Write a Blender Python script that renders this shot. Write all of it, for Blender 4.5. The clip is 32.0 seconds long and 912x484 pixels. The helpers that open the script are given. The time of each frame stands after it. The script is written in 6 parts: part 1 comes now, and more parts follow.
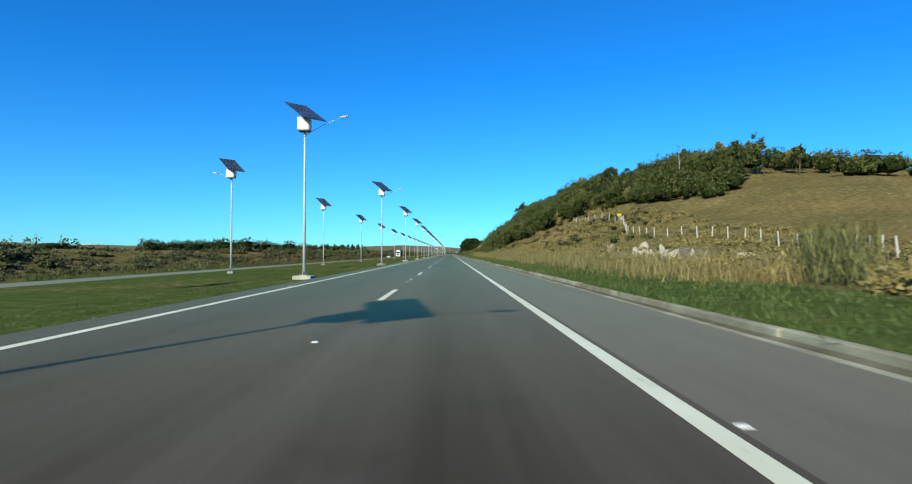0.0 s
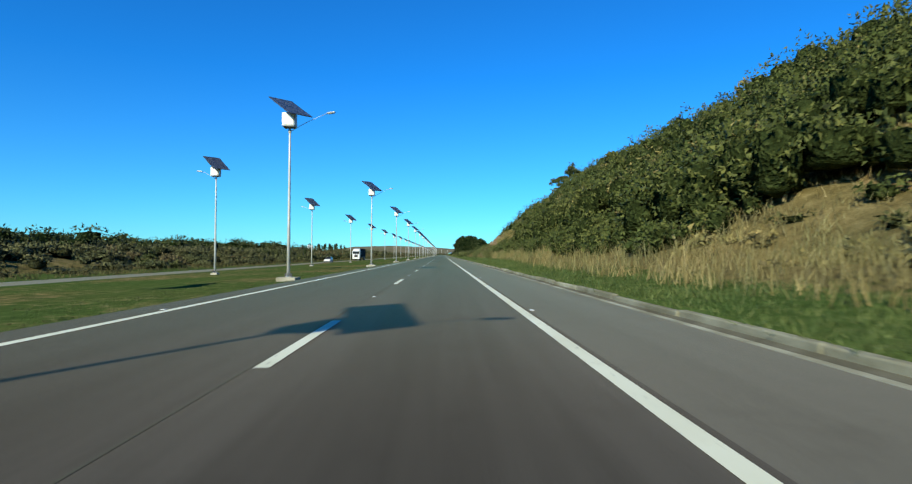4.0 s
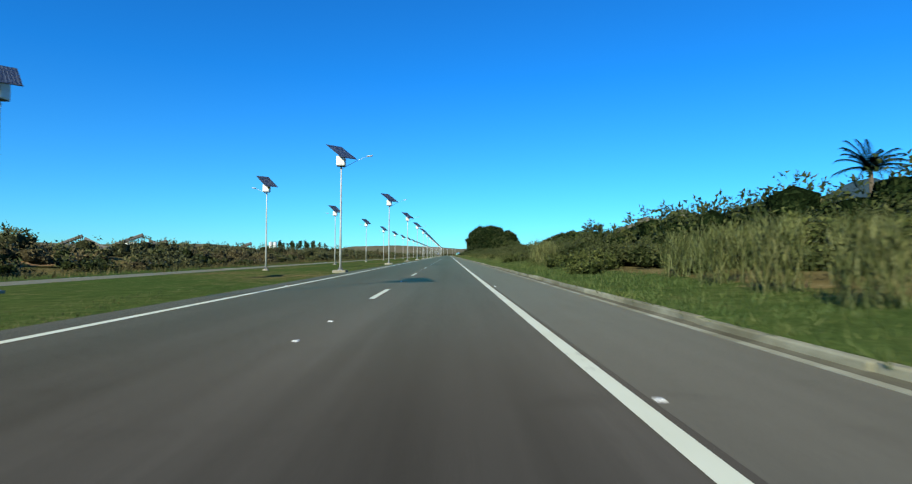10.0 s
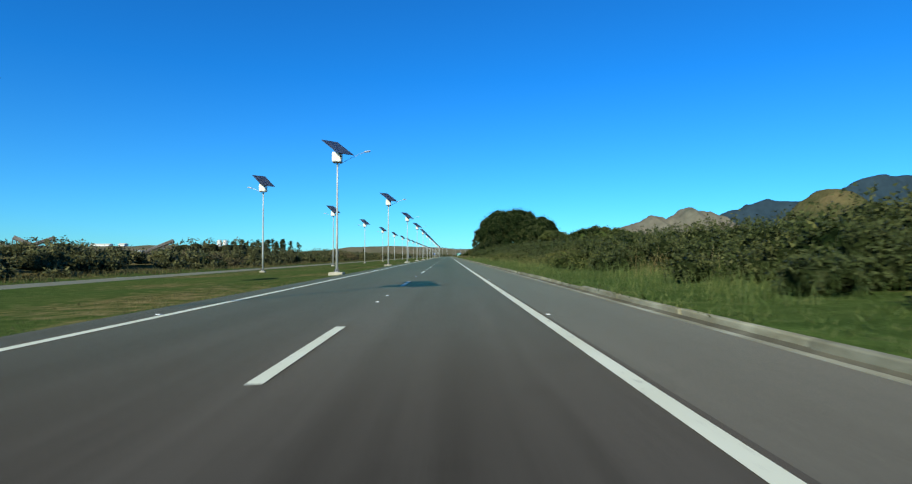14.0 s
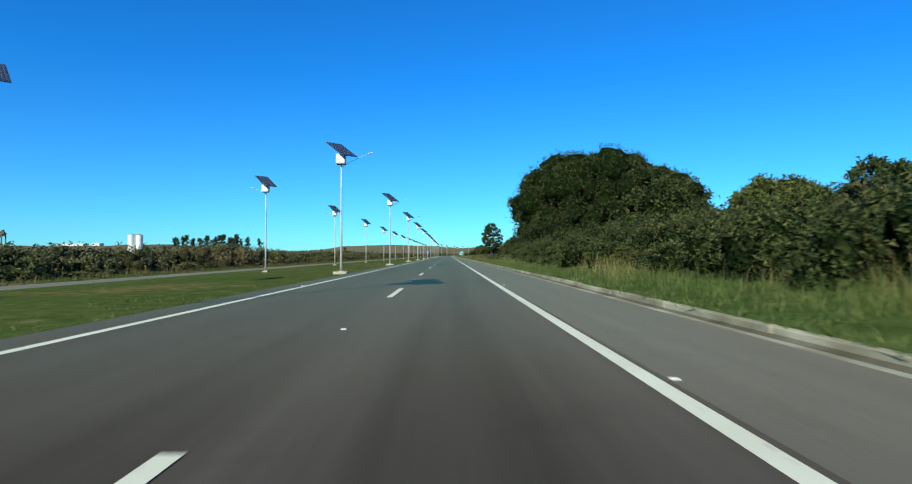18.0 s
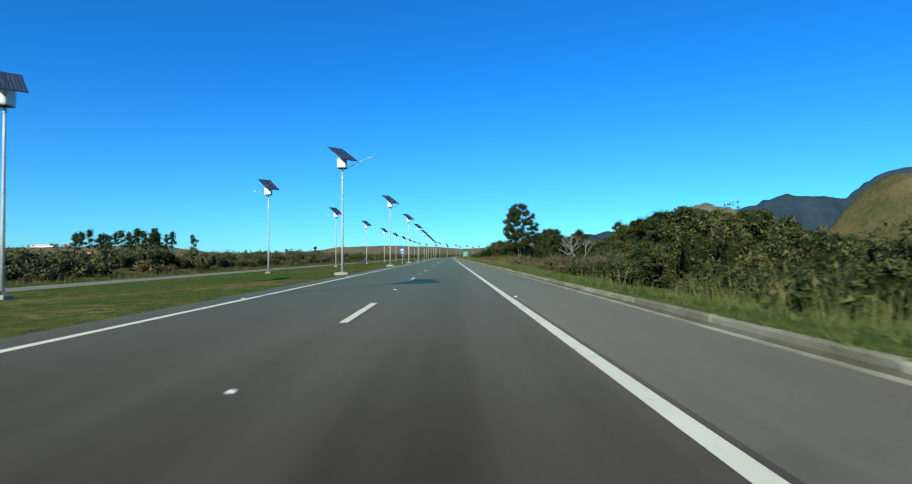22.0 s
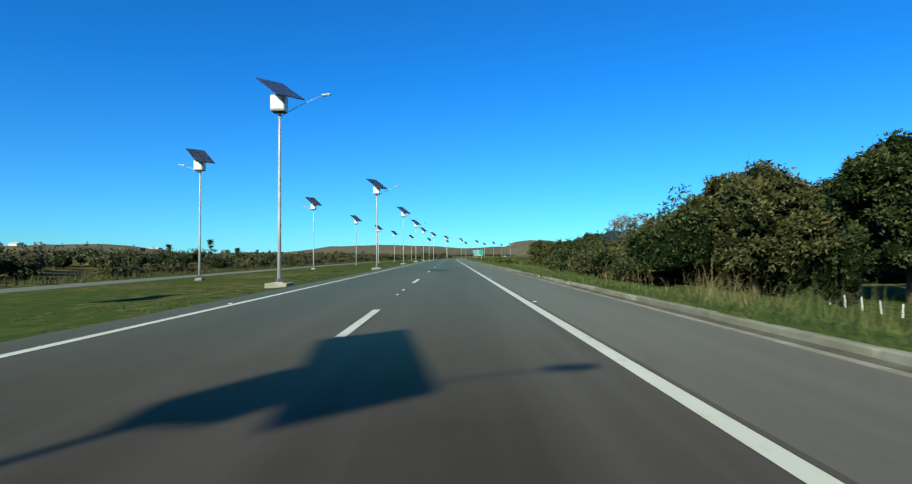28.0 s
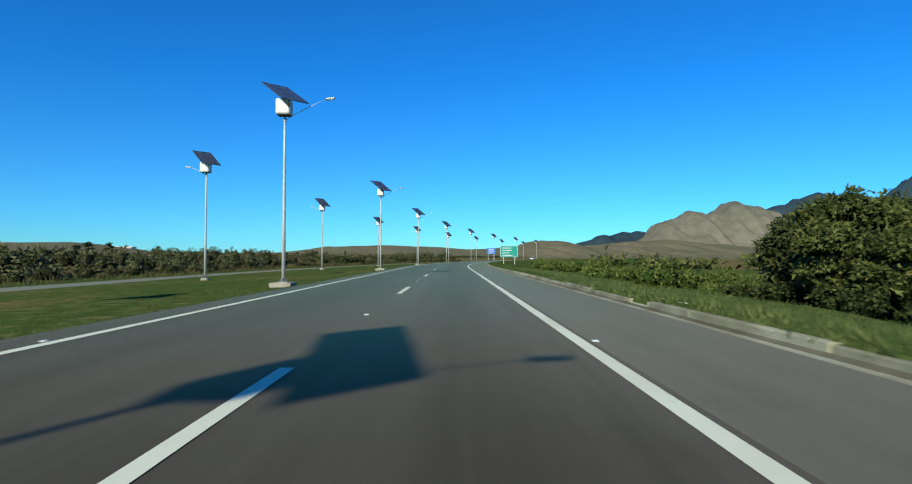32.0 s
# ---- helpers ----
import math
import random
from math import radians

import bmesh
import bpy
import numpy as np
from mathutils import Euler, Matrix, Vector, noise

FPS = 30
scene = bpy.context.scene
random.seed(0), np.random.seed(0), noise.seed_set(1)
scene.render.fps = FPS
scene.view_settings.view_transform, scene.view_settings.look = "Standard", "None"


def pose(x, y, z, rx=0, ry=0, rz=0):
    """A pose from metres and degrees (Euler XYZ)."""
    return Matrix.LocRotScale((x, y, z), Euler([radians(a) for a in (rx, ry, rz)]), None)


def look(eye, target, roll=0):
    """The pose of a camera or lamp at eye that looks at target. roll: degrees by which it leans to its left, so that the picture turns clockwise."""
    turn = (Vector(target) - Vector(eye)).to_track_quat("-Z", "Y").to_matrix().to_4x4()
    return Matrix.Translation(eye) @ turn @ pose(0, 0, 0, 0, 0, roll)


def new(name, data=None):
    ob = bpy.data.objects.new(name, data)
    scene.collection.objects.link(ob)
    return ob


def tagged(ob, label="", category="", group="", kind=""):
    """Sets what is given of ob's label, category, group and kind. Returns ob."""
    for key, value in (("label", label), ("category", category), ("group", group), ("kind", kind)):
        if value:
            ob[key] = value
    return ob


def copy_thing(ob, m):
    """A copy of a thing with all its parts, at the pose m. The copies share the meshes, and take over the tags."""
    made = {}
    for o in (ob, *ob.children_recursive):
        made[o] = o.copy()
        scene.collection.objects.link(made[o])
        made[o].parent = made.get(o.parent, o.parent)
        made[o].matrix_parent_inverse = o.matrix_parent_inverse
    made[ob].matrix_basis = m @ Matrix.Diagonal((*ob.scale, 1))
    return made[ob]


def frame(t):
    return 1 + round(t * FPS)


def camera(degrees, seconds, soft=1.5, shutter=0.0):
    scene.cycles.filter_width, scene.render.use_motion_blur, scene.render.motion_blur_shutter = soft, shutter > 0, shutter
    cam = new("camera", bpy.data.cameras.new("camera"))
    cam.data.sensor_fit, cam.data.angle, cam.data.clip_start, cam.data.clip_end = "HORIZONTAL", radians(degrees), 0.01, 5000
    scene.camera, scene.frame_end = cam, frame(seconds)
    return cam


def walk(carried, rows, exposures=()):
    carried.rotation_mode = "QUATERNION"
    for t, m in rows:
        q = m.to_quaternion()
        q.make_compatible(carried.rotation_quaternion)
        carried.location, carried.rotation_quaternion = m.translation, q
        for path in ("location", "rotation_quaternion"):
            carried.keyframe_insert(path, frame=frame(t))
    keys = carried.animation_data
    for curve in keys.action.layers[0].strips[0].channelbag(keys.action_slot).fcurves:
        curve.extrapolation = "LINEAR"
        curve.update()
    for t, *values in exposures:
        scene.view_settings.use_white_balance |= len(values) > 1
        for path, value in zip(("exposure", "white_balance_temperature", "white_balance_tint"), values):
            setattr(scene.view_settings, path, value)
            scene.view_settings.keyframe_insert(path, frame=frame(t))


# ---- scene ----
# Camera and its way along the right-hand lane.
FOV = 78.18
EYE = 1.164
cam = camera(FOV, 32.0, soft=1.2, shutter=0.12)
PATH = [  # seconds, x, y, yaw, pitch, roll
    (0, 0.02, 4.30, -0.54, 1.17, 0.04), (0.5, -0.02, 18.78, -0.47, 1.04, 0.16), (1, -0.04, 33.77, -0.62, 1.20, 0.21),
    (1.5, -0.05, 49.01, -0.58, 1.19, 0.40), (2, -0.04, 64.35, -0.89, 1.30, 0.54), (2.5, -0.04, 79.52, -0.99, 1.22, 0.49),
    (3, -0.02, 94.66, -1.22, 1.25, 0.45), (5.5, 0.42, 172.06, -1.23, 1.31, -0.20), (6, 0.51, 187.39, -1.12, 1.43, -0.39),
    (6.5, 0.52, 202.99, -1.07, 1.37, -0.33), (7, 0.53, 218.56, -0.98, 1.46, -0.35), (7.5, 0.53, 233.97, -1.00, 1.39, -0.19),
    (8, 0.53, 249.27, -0.88, 1.33, -0.09), (8.5, 0.44, 264.67, -0.73, 1.37, -0.12), (9, 0.36, 280.01, -0.66, 1.30, -0.11),
    (9.5, 0.31, 295.33, -0.66, 1.27, 0.10), (10, 0.28, 310.40, -0.73, 1.31, 0.36), (10.5, 0.24, 326.08, -0.87, 1.33, 0.37),
    (11, 0.22, 341.74, -0.85, 1.37, 0.37), (11.5, 0.19, 357.24, -0.90, 1.31, 0.35), (12, 0.17, 372.78, -0.87, 1.31, 0.33),
    (12.5, 0.12, 387.81, -0.82, 1.40, 0.18), (13, 0.07, 403.12, -0.88, 1.33, 0.10), (13.5, 0.05, 418.11, -0.77, 1.34, 0.08),
    (14, 0.02, 433.04, -0.78, 1.38, 0.05), (14.5, -0.02, 447.90, -0.64, 1.22, 0.07), (16.5, -0.13, 507.52, -0.64, 1.17, -0.14),
    (17, -0.16, 522.33, -0.65, 1.19, -0.21), (17.5, -0.13, 537.19, -0.75, 1.28, -0.19), (18, -0.11, 551.96, -0.76, 1.29, -0.16),
    (18.5, -0.08, 566.64, -0.81, 1.23, -0.13), (19, -0.03, 581.22, -0.80, 1.30, -0.15), (19.5, 0.01, 596.26, -0.87, 1.37, -0.21),
    (20, 0.06, 611.17, -0.86, 1.48, -0.26), (20.5, 0.09, 626.12, -0.82, 1.39, -0.21), (21, 0.12, 640.95, -0.78, 1.36, -0.20),
    (21.5, 0.11, 655.74, -0.83, 1.44, -0.23), (22, 0.13, 670.54, -0.68, 1.40, -0.30), (22.5, 0.06, 685.55, -0.83, 1.44, -0.27),
    (23, -0.04, 700.41, -0.56, 1.42, -0.23), (23.5, -0.06, 715.57, -0.74, 1.37, -0.21), (24, -0.13, 730.36, -0.28, 1.41, -0.19),
    (24.5, -0.11, 745.34, -0.48, 1.39, -0.16), (26.5, -0.23, 804.69, -0.59, 1.42, -0.10), (27, -0.22, 819.69, -0.50, 1.32, -0.04),
    (27.5, -0.17, 834.70, -0.67, 1.44, -0.20), (28, -0.14, 849.88, -0.61, 1.42, -0.29), (28.5, -0.09, 864.51, -0.63, 1.60, -0.29),
    (29, -0.05, 879.31, -0.63, 1.52, -0.24), (29.5, -0.01, 894.22, -0.52, 1.43, -0.20), (30, 0.02, 909.21, -0.44, 1.53, -0.21),
    (30.5, 0.03, 924.27, -0.40, 1.38, -0.12), (31, 0.03, 939.38, -0.37, 1.38, -0.05), (31.5, 0.02, 954.45, -0.31, 1.39, 0.01),
    (32, 0.01, 969.25, -0.27, 1.57, 0.02),
]
EXPOSURES = [(0.0, 0.30), (9.0, 0.32), (12.5, 0.18), (16.0, 0.20), (19.0, 0.32), (21.0, 0.30), (24.0, 0.15), (27.0, 0.20), (30.0, 0.12), (32.0, 0.12)]
SKY_STRENGTH, SUN_STRENGTH = 0.125, 4.75

def eye_pose(x, y, yaw, pitch, roll):
    a, b = radians(yaw), radians(pitch)
    to = (x - 50 * math.sin(a) * math.cos(b), y + 50 * math.cos(a) * math.cos(b), EYE + 50 * math.sin(b))
    return look((x, y, EYE), to, roll)


walk(cam, [(t, eye_pose(*row)) for t, *row in PATH], EXPOSURES)

# Daylight: a clear sky and a low sun behind the camera, on its left.
SUN_FROM = Vector((-0.448, -0.894, 0.0)).normalized()
SUN_UP = radians(29.3)
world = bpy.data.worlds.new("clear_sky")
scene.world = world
world.use_nodes = True
wn = world.node_tree.nodes
sky = wn.new("ShaderNodeTexSky")
sky.sky_type, sky.sun_disc = "NISHITA", False
sky.sun_elevation = SUN_UP
sky.sun_rotation = math.atan2(SUN_FROM.x, SUN_FROM.y)
sky.altitude, sky.air_density, sky.dust_density, sky.ozone_density = 100.0, 1.0, 0.0, 6.0
wn["Background"].inputs["Strength"].default_value = SKY_STRENGTH
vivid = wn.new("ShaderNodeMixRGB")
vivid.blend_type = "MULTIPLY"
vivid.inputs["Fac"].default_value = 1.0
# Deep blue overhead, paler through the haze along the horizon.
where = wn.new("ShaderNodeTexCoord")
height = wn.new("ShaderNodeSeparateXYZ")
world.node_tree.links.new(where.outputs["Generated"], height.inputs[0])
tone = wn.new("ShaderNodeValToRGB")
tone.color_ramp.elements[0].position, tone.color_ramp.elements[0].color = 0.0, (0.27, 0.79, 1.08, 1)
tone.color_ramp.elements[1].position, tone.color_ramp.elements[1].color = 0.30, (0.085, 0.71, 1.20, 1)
# The top stop lies above the view, dimmed to weaken sky fill in shadows.
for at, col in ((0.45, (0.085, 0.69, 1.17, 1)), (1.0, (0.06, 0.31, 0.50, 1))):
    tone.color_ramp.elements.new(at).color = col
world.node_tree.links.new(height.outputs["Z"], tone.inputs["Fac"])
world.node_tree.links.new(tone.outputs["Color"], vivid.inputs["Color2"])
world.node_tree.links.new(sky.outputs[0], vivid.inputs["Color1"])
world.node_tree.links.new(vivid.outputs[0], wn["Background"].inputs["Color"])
sun = new("sun", bpy.data.lights.new("sun", "SUN"))
sun.data.energy, sun.data.angle, sun.data.color = SUN_STRENGTH, radians(0.55), (0.93, 0.91, 0.68)
sun.matrix_world = look(SUN_FROM * 60 * math.cos(SUN_UP) + Vector((0, 0, 60 * math.sin(SUN_UP))), (0, 0, 0))


# ---------- materials ----------
class Mat:
    """A small builder of node materials."""

    def __init__(self, name, rough=0.8, metal=0.0, spec=0.3):
        self.m = bpy.data.materials.new(name)
        self.m.use_nodes = True
        self.t = self.m.node_tree
        self.b = self.t.nodes["Principled BSDF"]
        self.b.inputs["Roughness"].default_value = rough
        self.b.inputs["Metallic"].default_value = metal
        self.b.inputs["Specular IOR Level"].default_value = spec

    def node(self, kind, **values):
        n = self.t.nodes.new(kind)
        for k, v in values.items():
            n.inputs[k.replace("_", " ")].default_value = v
        return n

    def link(self, a, b):
        self.t.links.new(a, b)

    def coords(self, scale=(1, 1, 1), local=False):
        src = self.t.nodes.new("ShaderNodeTexCoord").outputs["Object"] if local else self.t.nodes.new("ShaderNodeNewGeometry").outputs["Position"]
        mp = self.node("ShaderNodeMapping", Scale=scale)
        self.link(src, mp.inputs["Vector"])
        return mp.outputs["Vector"]

    def noise(self, scale, detail=4.0, stretch=(1, 1, 1), rough=0.6, local=False):
        n = self.node("ShaderNodeTexNoise", Scale=scale, Detail=detail, Roughness=rough)
        self.link(self.coords(stretch, local), n.inputs["Vector"])
        return n.outputs["Fac"]

    def ramp(self, fac, *stops):
        r = self.t.nodes.new("ShaderNodeValToRGB")
        e = r.color_ramp.elements
        while len(e) < len(stops):
            e.new(0.5)
        for s, (pos, col) in zip(e, stops):
            s.position, s.color = pos, (*col, 1)
        self.link(fac, r.inputs["Fac"])
        return r.outputs["Color"]

    def mix(self, a, b, fac, kind="MIX"):
        n = self.t.nodes.new("ShaderNodeMixRGB")
        n.blend_type = kind
        for v, s in ((fac, n.inputs["Fac"]), (a, n.inputs["Color1"]), (b, n.inputs["Color2"])):
            if isinstance(v, (int, float)):
                s.default_value = v
            elif isinstance(v, tuple):
                s.default_value = (*v, 1)
            else:
                self.link(v, s)
        return n.outputs["Color"]

    def colour(self, out):
        if isinstance(out, tuple):
            self.b.inputs["Base Color"].default_value = (*out, 1)
        else:
            self.link(out, self.b.inputs["Base Color"])
        return self

    def bump(self, fac, strength=0.4, distance=0.02):
        n = self.node("ShaderNodeBump", Strength=strength, Distance=distance)
        self.link(fac, n.inputs["Height"])
        self.link(n.outputs["Normal"], self.b.inputs["Normal"])
        return self

    def random(self, island=True):
        if island:
            return self.t.nodes.new("ShaderNodeNewGeometry").outputs["Random Per Island"]
        return self.t.nodes.new("ShaderNodeObjectInfo").outputs["Random"]


def two_tone(name, a, b, scale, rough=0.8, metal=0.0, spec=0.3, fine=None, bump=0.0, dist=0.02, local=False):
    """Colour between a and b by a broad noise, broken by a fine one."""
    m = Mat(name, rough, metal, spec)
    c = m.ramp(m.noise(scale, 5, local=local), (0.3, a), (0.7, b))
    f = m.noise(fine or scale * 14, 3, local=local)
    c = m.mix(c, m.ramp(f, (0.25, (0.55, 0.55, 0.55)), (0.75, (1.25, 1.25, 1.25))), 0.5, "MULTIPLY")
    m.colour(c)
    if bump:
        m.bump(f, bump, dist)
    return m.m


MASS = {}


def shaded_leaf_mass(name, dark, mid, light, pale):
    """The inside of a bush: leaf-sized cells of mixed tone, darkened to paint in its inner shade."""
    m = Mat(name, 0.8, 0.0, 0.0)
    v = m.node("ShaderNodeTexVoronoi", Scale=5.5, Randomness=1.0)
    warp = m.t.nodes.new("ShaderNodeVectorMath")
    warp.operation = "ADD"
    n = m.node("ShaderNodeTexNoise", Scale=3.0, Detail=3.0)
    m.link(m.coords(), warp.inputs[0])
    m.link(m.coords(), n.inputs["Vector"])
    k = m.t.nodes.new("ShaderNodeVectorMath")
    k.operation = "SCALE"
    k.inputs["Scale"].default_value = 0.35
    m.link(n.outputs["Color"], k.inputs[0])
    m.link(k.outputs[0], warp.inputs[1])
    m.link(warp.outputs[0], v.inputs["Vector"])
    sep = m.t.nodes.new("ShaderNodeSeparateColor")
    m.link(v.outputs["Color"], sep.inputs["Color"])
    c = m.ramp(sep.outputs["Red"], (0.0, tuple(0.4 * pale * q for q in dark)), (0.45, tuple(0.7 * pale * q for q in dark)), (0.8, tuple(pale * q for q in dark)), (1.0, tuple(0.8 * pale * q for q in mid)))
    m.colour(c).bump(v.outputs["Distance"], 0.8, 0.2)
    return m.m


def leaves(name, dark, mid, light, rough=0.6, soft=0.9, mass=1.0):
    """Foliage: each leaf its own tone, with patches of drier growth."""
    m = Mat(name, rough, 0.0, 0.10)
    c = m.ramp(m.random(), (0.0, dark), (0.55, mid), (1.0, light))
    c = m.mix(c, m.ramp(m.noise(1.1, 3), (0.3, (0.62, 0.68, 0.62)), (0.7, (1.25, 1.2, 1.1))), 0.8, "MULTIPLY")
    c = m.mix(c, m.ramp(m.noise(0.16, 3), (0.35, (0.75, 0.85, 0.7)), (0.7, (1.3, 1.15, 0.95))), 0.8, "MULTIPLY")
    m.colour(c)
    # Leaves lie over rounded clumps: their shading follows the clump as well as the blade.
    if soft:
        out = m.t.nodes.new("ShaderNodeAttribute")
        out.attribute_name = "outward"
        turn = m.t.nodes.new("ShaderNodeVectorTransform")
        turn.vector_type, turn.convert_from, turn.convert_to = "NORMAL", "OBJECT", "WORLD"
        m.link(out.outputs["Vector"], turn.inputs[0])
        big = m.t.nodes.new("ShaderNodeVectorMath")
        big.operation = "SCALE"
        big.inputs["Scale"].default_value = soft
        m.link(turn.outputs[0], big.inputs[0])
        both = m.t.nodes.new("ShaderNodeVectorMath")
        both.operation = "ADD"
        m.link(big.outputs[0], both.inputs[0])
        m.link(m.t.nodes.new("ShaderNodeNewGeometry").outputs["Normal"], both.inputs[1])
        unit = m.t.nodes.new("ShaderNodeVectorMath")
        unit.operation = "NORMALIZE"
        m.link(both.outputs[0], unit.inputs[0])
        m.link(unit.outputs[0], m.b.inputs["Normal"])
        MASS[name] = shaded_leaf_mass(name + "_mass", dark, mid, light, mass)
    return m.m


XL_MIN, XR_MAX = -6.4, 2.0


def asphalt(name, base, worn, streak, tracks=()):
    """Aggregate, patches along the way, a dark oily band along the middle of the lane."""
    m = Mat(name, 0.95, 0.0, 0.0)
    m.b.inputs["Sheen Weight"].default_value, m.b.inputs["Sheen Roughness"].default_value = 0.62, 0.22
    m.b.inputs["Sheen Tint"].default_value = (1.0, 0.67, 0.37, 1.0)
    c = m.ramp(m.noise(0.35, 5, (1, 0.06, 1)), (0.3, base), (0.72, worn))
    c = m.mix(c, m.ramp(m.noise(1.6, 4, (1, 0.03, 1)), (0.35, (1 - streak,) * 3), (0.65, (1 + streak,) * 3)), 0.9, "MULTIPLY")
    if tracks:
        x = m.t.nodes.new("ShaderNodeSeparateXYZ")
        m.link(m.coords(), x.inputs[0])
        r = m.t.nodes.new("ShaderNodeMapRange")
        r.inputs["From Min"].default_value, r.inputs["From Max"].default_value = XL_MIN, XR_MAX
        m.link(x.outputs["X"], r.inputs["Value"])
        c = m.mix(c, m.ramp(r.outputs[0], *[(p, (v, v, v)) for p, v in tracks]), 1.0, "MULTIPLY")
    grain = m.noise(95, 2)
    c = m.mix(c, m.ramp(grain, (0.3, (0.62, 0.62, 0.62)), (0.72, (1.4, 1.4, 1.4))), 0.6, "MULTIPLY")
    c = m.mix(c, m.ramp(m.noise(0.9, 6), (0.56, (1, 1, 1)), (0.74, (0.74, 0.74, 0.74))), 0.7, "MULTIPLY")
    m.colour(c).bump(grain, 0.25, 0.006)
    return m.m


def paint(name, white, worn):
    """Road paint, worn through to the stones."""
    m = Mat(name, 0.7, 0.0, 0.05)
    n = m.noise(7, 6, (1, 0.5, 1), 0.75)
    c = m.ramp(n, (0.28, worn), (0.40, white), (1.0, tuple(v * 1.03 for v in white)))
    c = m.mix(c, m.ramp(m.noise(0.5, 3), (0.3, (0.86, 0.85, 0.8)), (0.7, (1, 1, 1))), 1.0, "MULTIPLY")
    m.colour(c).bump(n, 0.15, 0.004)
    return m.m


def ground_material():
    """Grass, dry grass and bare earth, mixed by the land's cover and broken up by noise."""
    m = Mat("land_cover", 0.95, 0.0, 0.0)
    cover = m.t.nodes.new("ShaderNodeVertexColor")
    cover.layer_name = "cover"
    sep = m.t.nodes.new("ShaderNodeSeparateColor")
    m.link(cover.outputs["Color"], sep.inputs["Color"])
    fine, mid, broad = m.noise(11, 4), m.noise(1.3, 5), m.noise(0.09, 4)
    green = m.ramp(mid, (0.3, (0.055, 0.084, 0.026)), (0.55, (0.084, 0.118, 0.037)), (0.75, (0.138, 0.146, 0.060)))
    green = m.mix(green, m.ramp(broad, (0.35, (0.85, 1, 0.8)), (0.7, (1.25, 1.1, 1))), 0.8, "MULTIPLY")
    dry = m.ramp(mid, (0.3, (0.125, 0.100, 0.042)), (0.55, (0.205, 0.165, 0.074)), (0.75, (0.30, 0.245, 0.12)))
    dry = m.mix(dry, m.ramp(broad, (0.4, (0.75, 0.78, 0.7)), (0.7, (1.2, 1.1, 1))), 0.7, "MULTIPLY")
    earth = m.ramp(m.noise(0.7, 7), (0.3, (0.19, 0.098, 0.042)), (0.5, (0.32, 0.185, 0.085)), (0.72, (0.42, 0.32, 0.19)))
    pale = m.ramp(mid, (0.3, (0.16, 0.145, 0.11)), (0.7, (0.33, 0.30, 0.24)))

    def mask(out):
        n = m.t.nodes.new("ShaderNodeMath")
        n.operation = "ADD"
        k = m.t.nodes.new("ShaderNodeMath")
        k.operation = "MULTIPLY_ADD"
        k.inputs[1].default_value, k.inputs[2].default_value = 0.9, -0.45
        m.link(mid, k.inputs[0])
        m.link(out, n.inputs[0])
        m.link(k.outputs[0], n.inputs[1])
        r = m.t.nodes.new("ShaderNodeMapRange")
        r.inputs["From Min"].default_value, r.inputs["From Max"].default_value = 0.38, 0.62
        m.link(n.outputs[0], r.inputs["Value"])
        return r.outputs[0]

    c = m.mix(green, dry, mask(sep.outputs["Red"]))
    c = m.mix(c, earth, mask(sep.outputs["Green"]))
    c = m.mix(c, pale, mask(sep.outputs["Blue"]))
    c = m.mix(c, m.ramp(fine, (0.25, (0.5, 0.5, 0.5)), (0.75, (1.35, 1.35, 1.35))), 0.7, "MULTIPLY")
    m.colour(c).bump(fine, 0.8, 0.08)
    return m.m


def concrete(name, a, b):
    m = Mat(name, 0.9, 0.0, 0.05)
    c = m.ramp(m.noise(1.2, 6), (0.3, a), (0.7, b))
    c = m.mix(c, m.ramp(m.noise(0.45, 5, (1, 1, 3)), (0.42, (0.55, 0.52, 0.45)), (0.62, (1, 1, 1))), 0.8, "MULTIPLY")
    c = m.mix(c, m.ramp(m.random(False), (0.0, (0.72, 0.72, 0.70)), (1.0, (1.12, 1.1, 1.05))), 1.0, "MULTIPLY")
    f = m.noise(40, 3)
    c = m.mix(c, m.ramp(f, (0.3, (0.75, 0.75, 0.75)), (0.7, (1.15, 1.15, 1.15))), 0.6, "MULTIPLY")
    m.colour(c).bump(f, 0.3, 0.01)
    return m.m


def solar_cells():
    """Dark cells with pale lines between them."""
    m = Mat("solar_cells", 0.22, 0.0, 0.5)
    b = m.node("ShaderNodeTexBrick", Scale=1.0, Mortar_Size=0.012, Brick_Width=0.16, Row_Height=0.16)
    b.offset = 0.0
    b.inputs["Color1"].default_value = (0.016, 0.020, 0.034, 1)
    b.inputs["Color2"].default_value = (0.020, 0.026, 0.042, 1)
    b.inputs["Mortar"].default_value = (0.16, 0.17, 0.19, 1)
    m.link(m.coords(local=True), b.inputs["Vector"])
    m.colour(b.outputs["Color"])
    return m.m


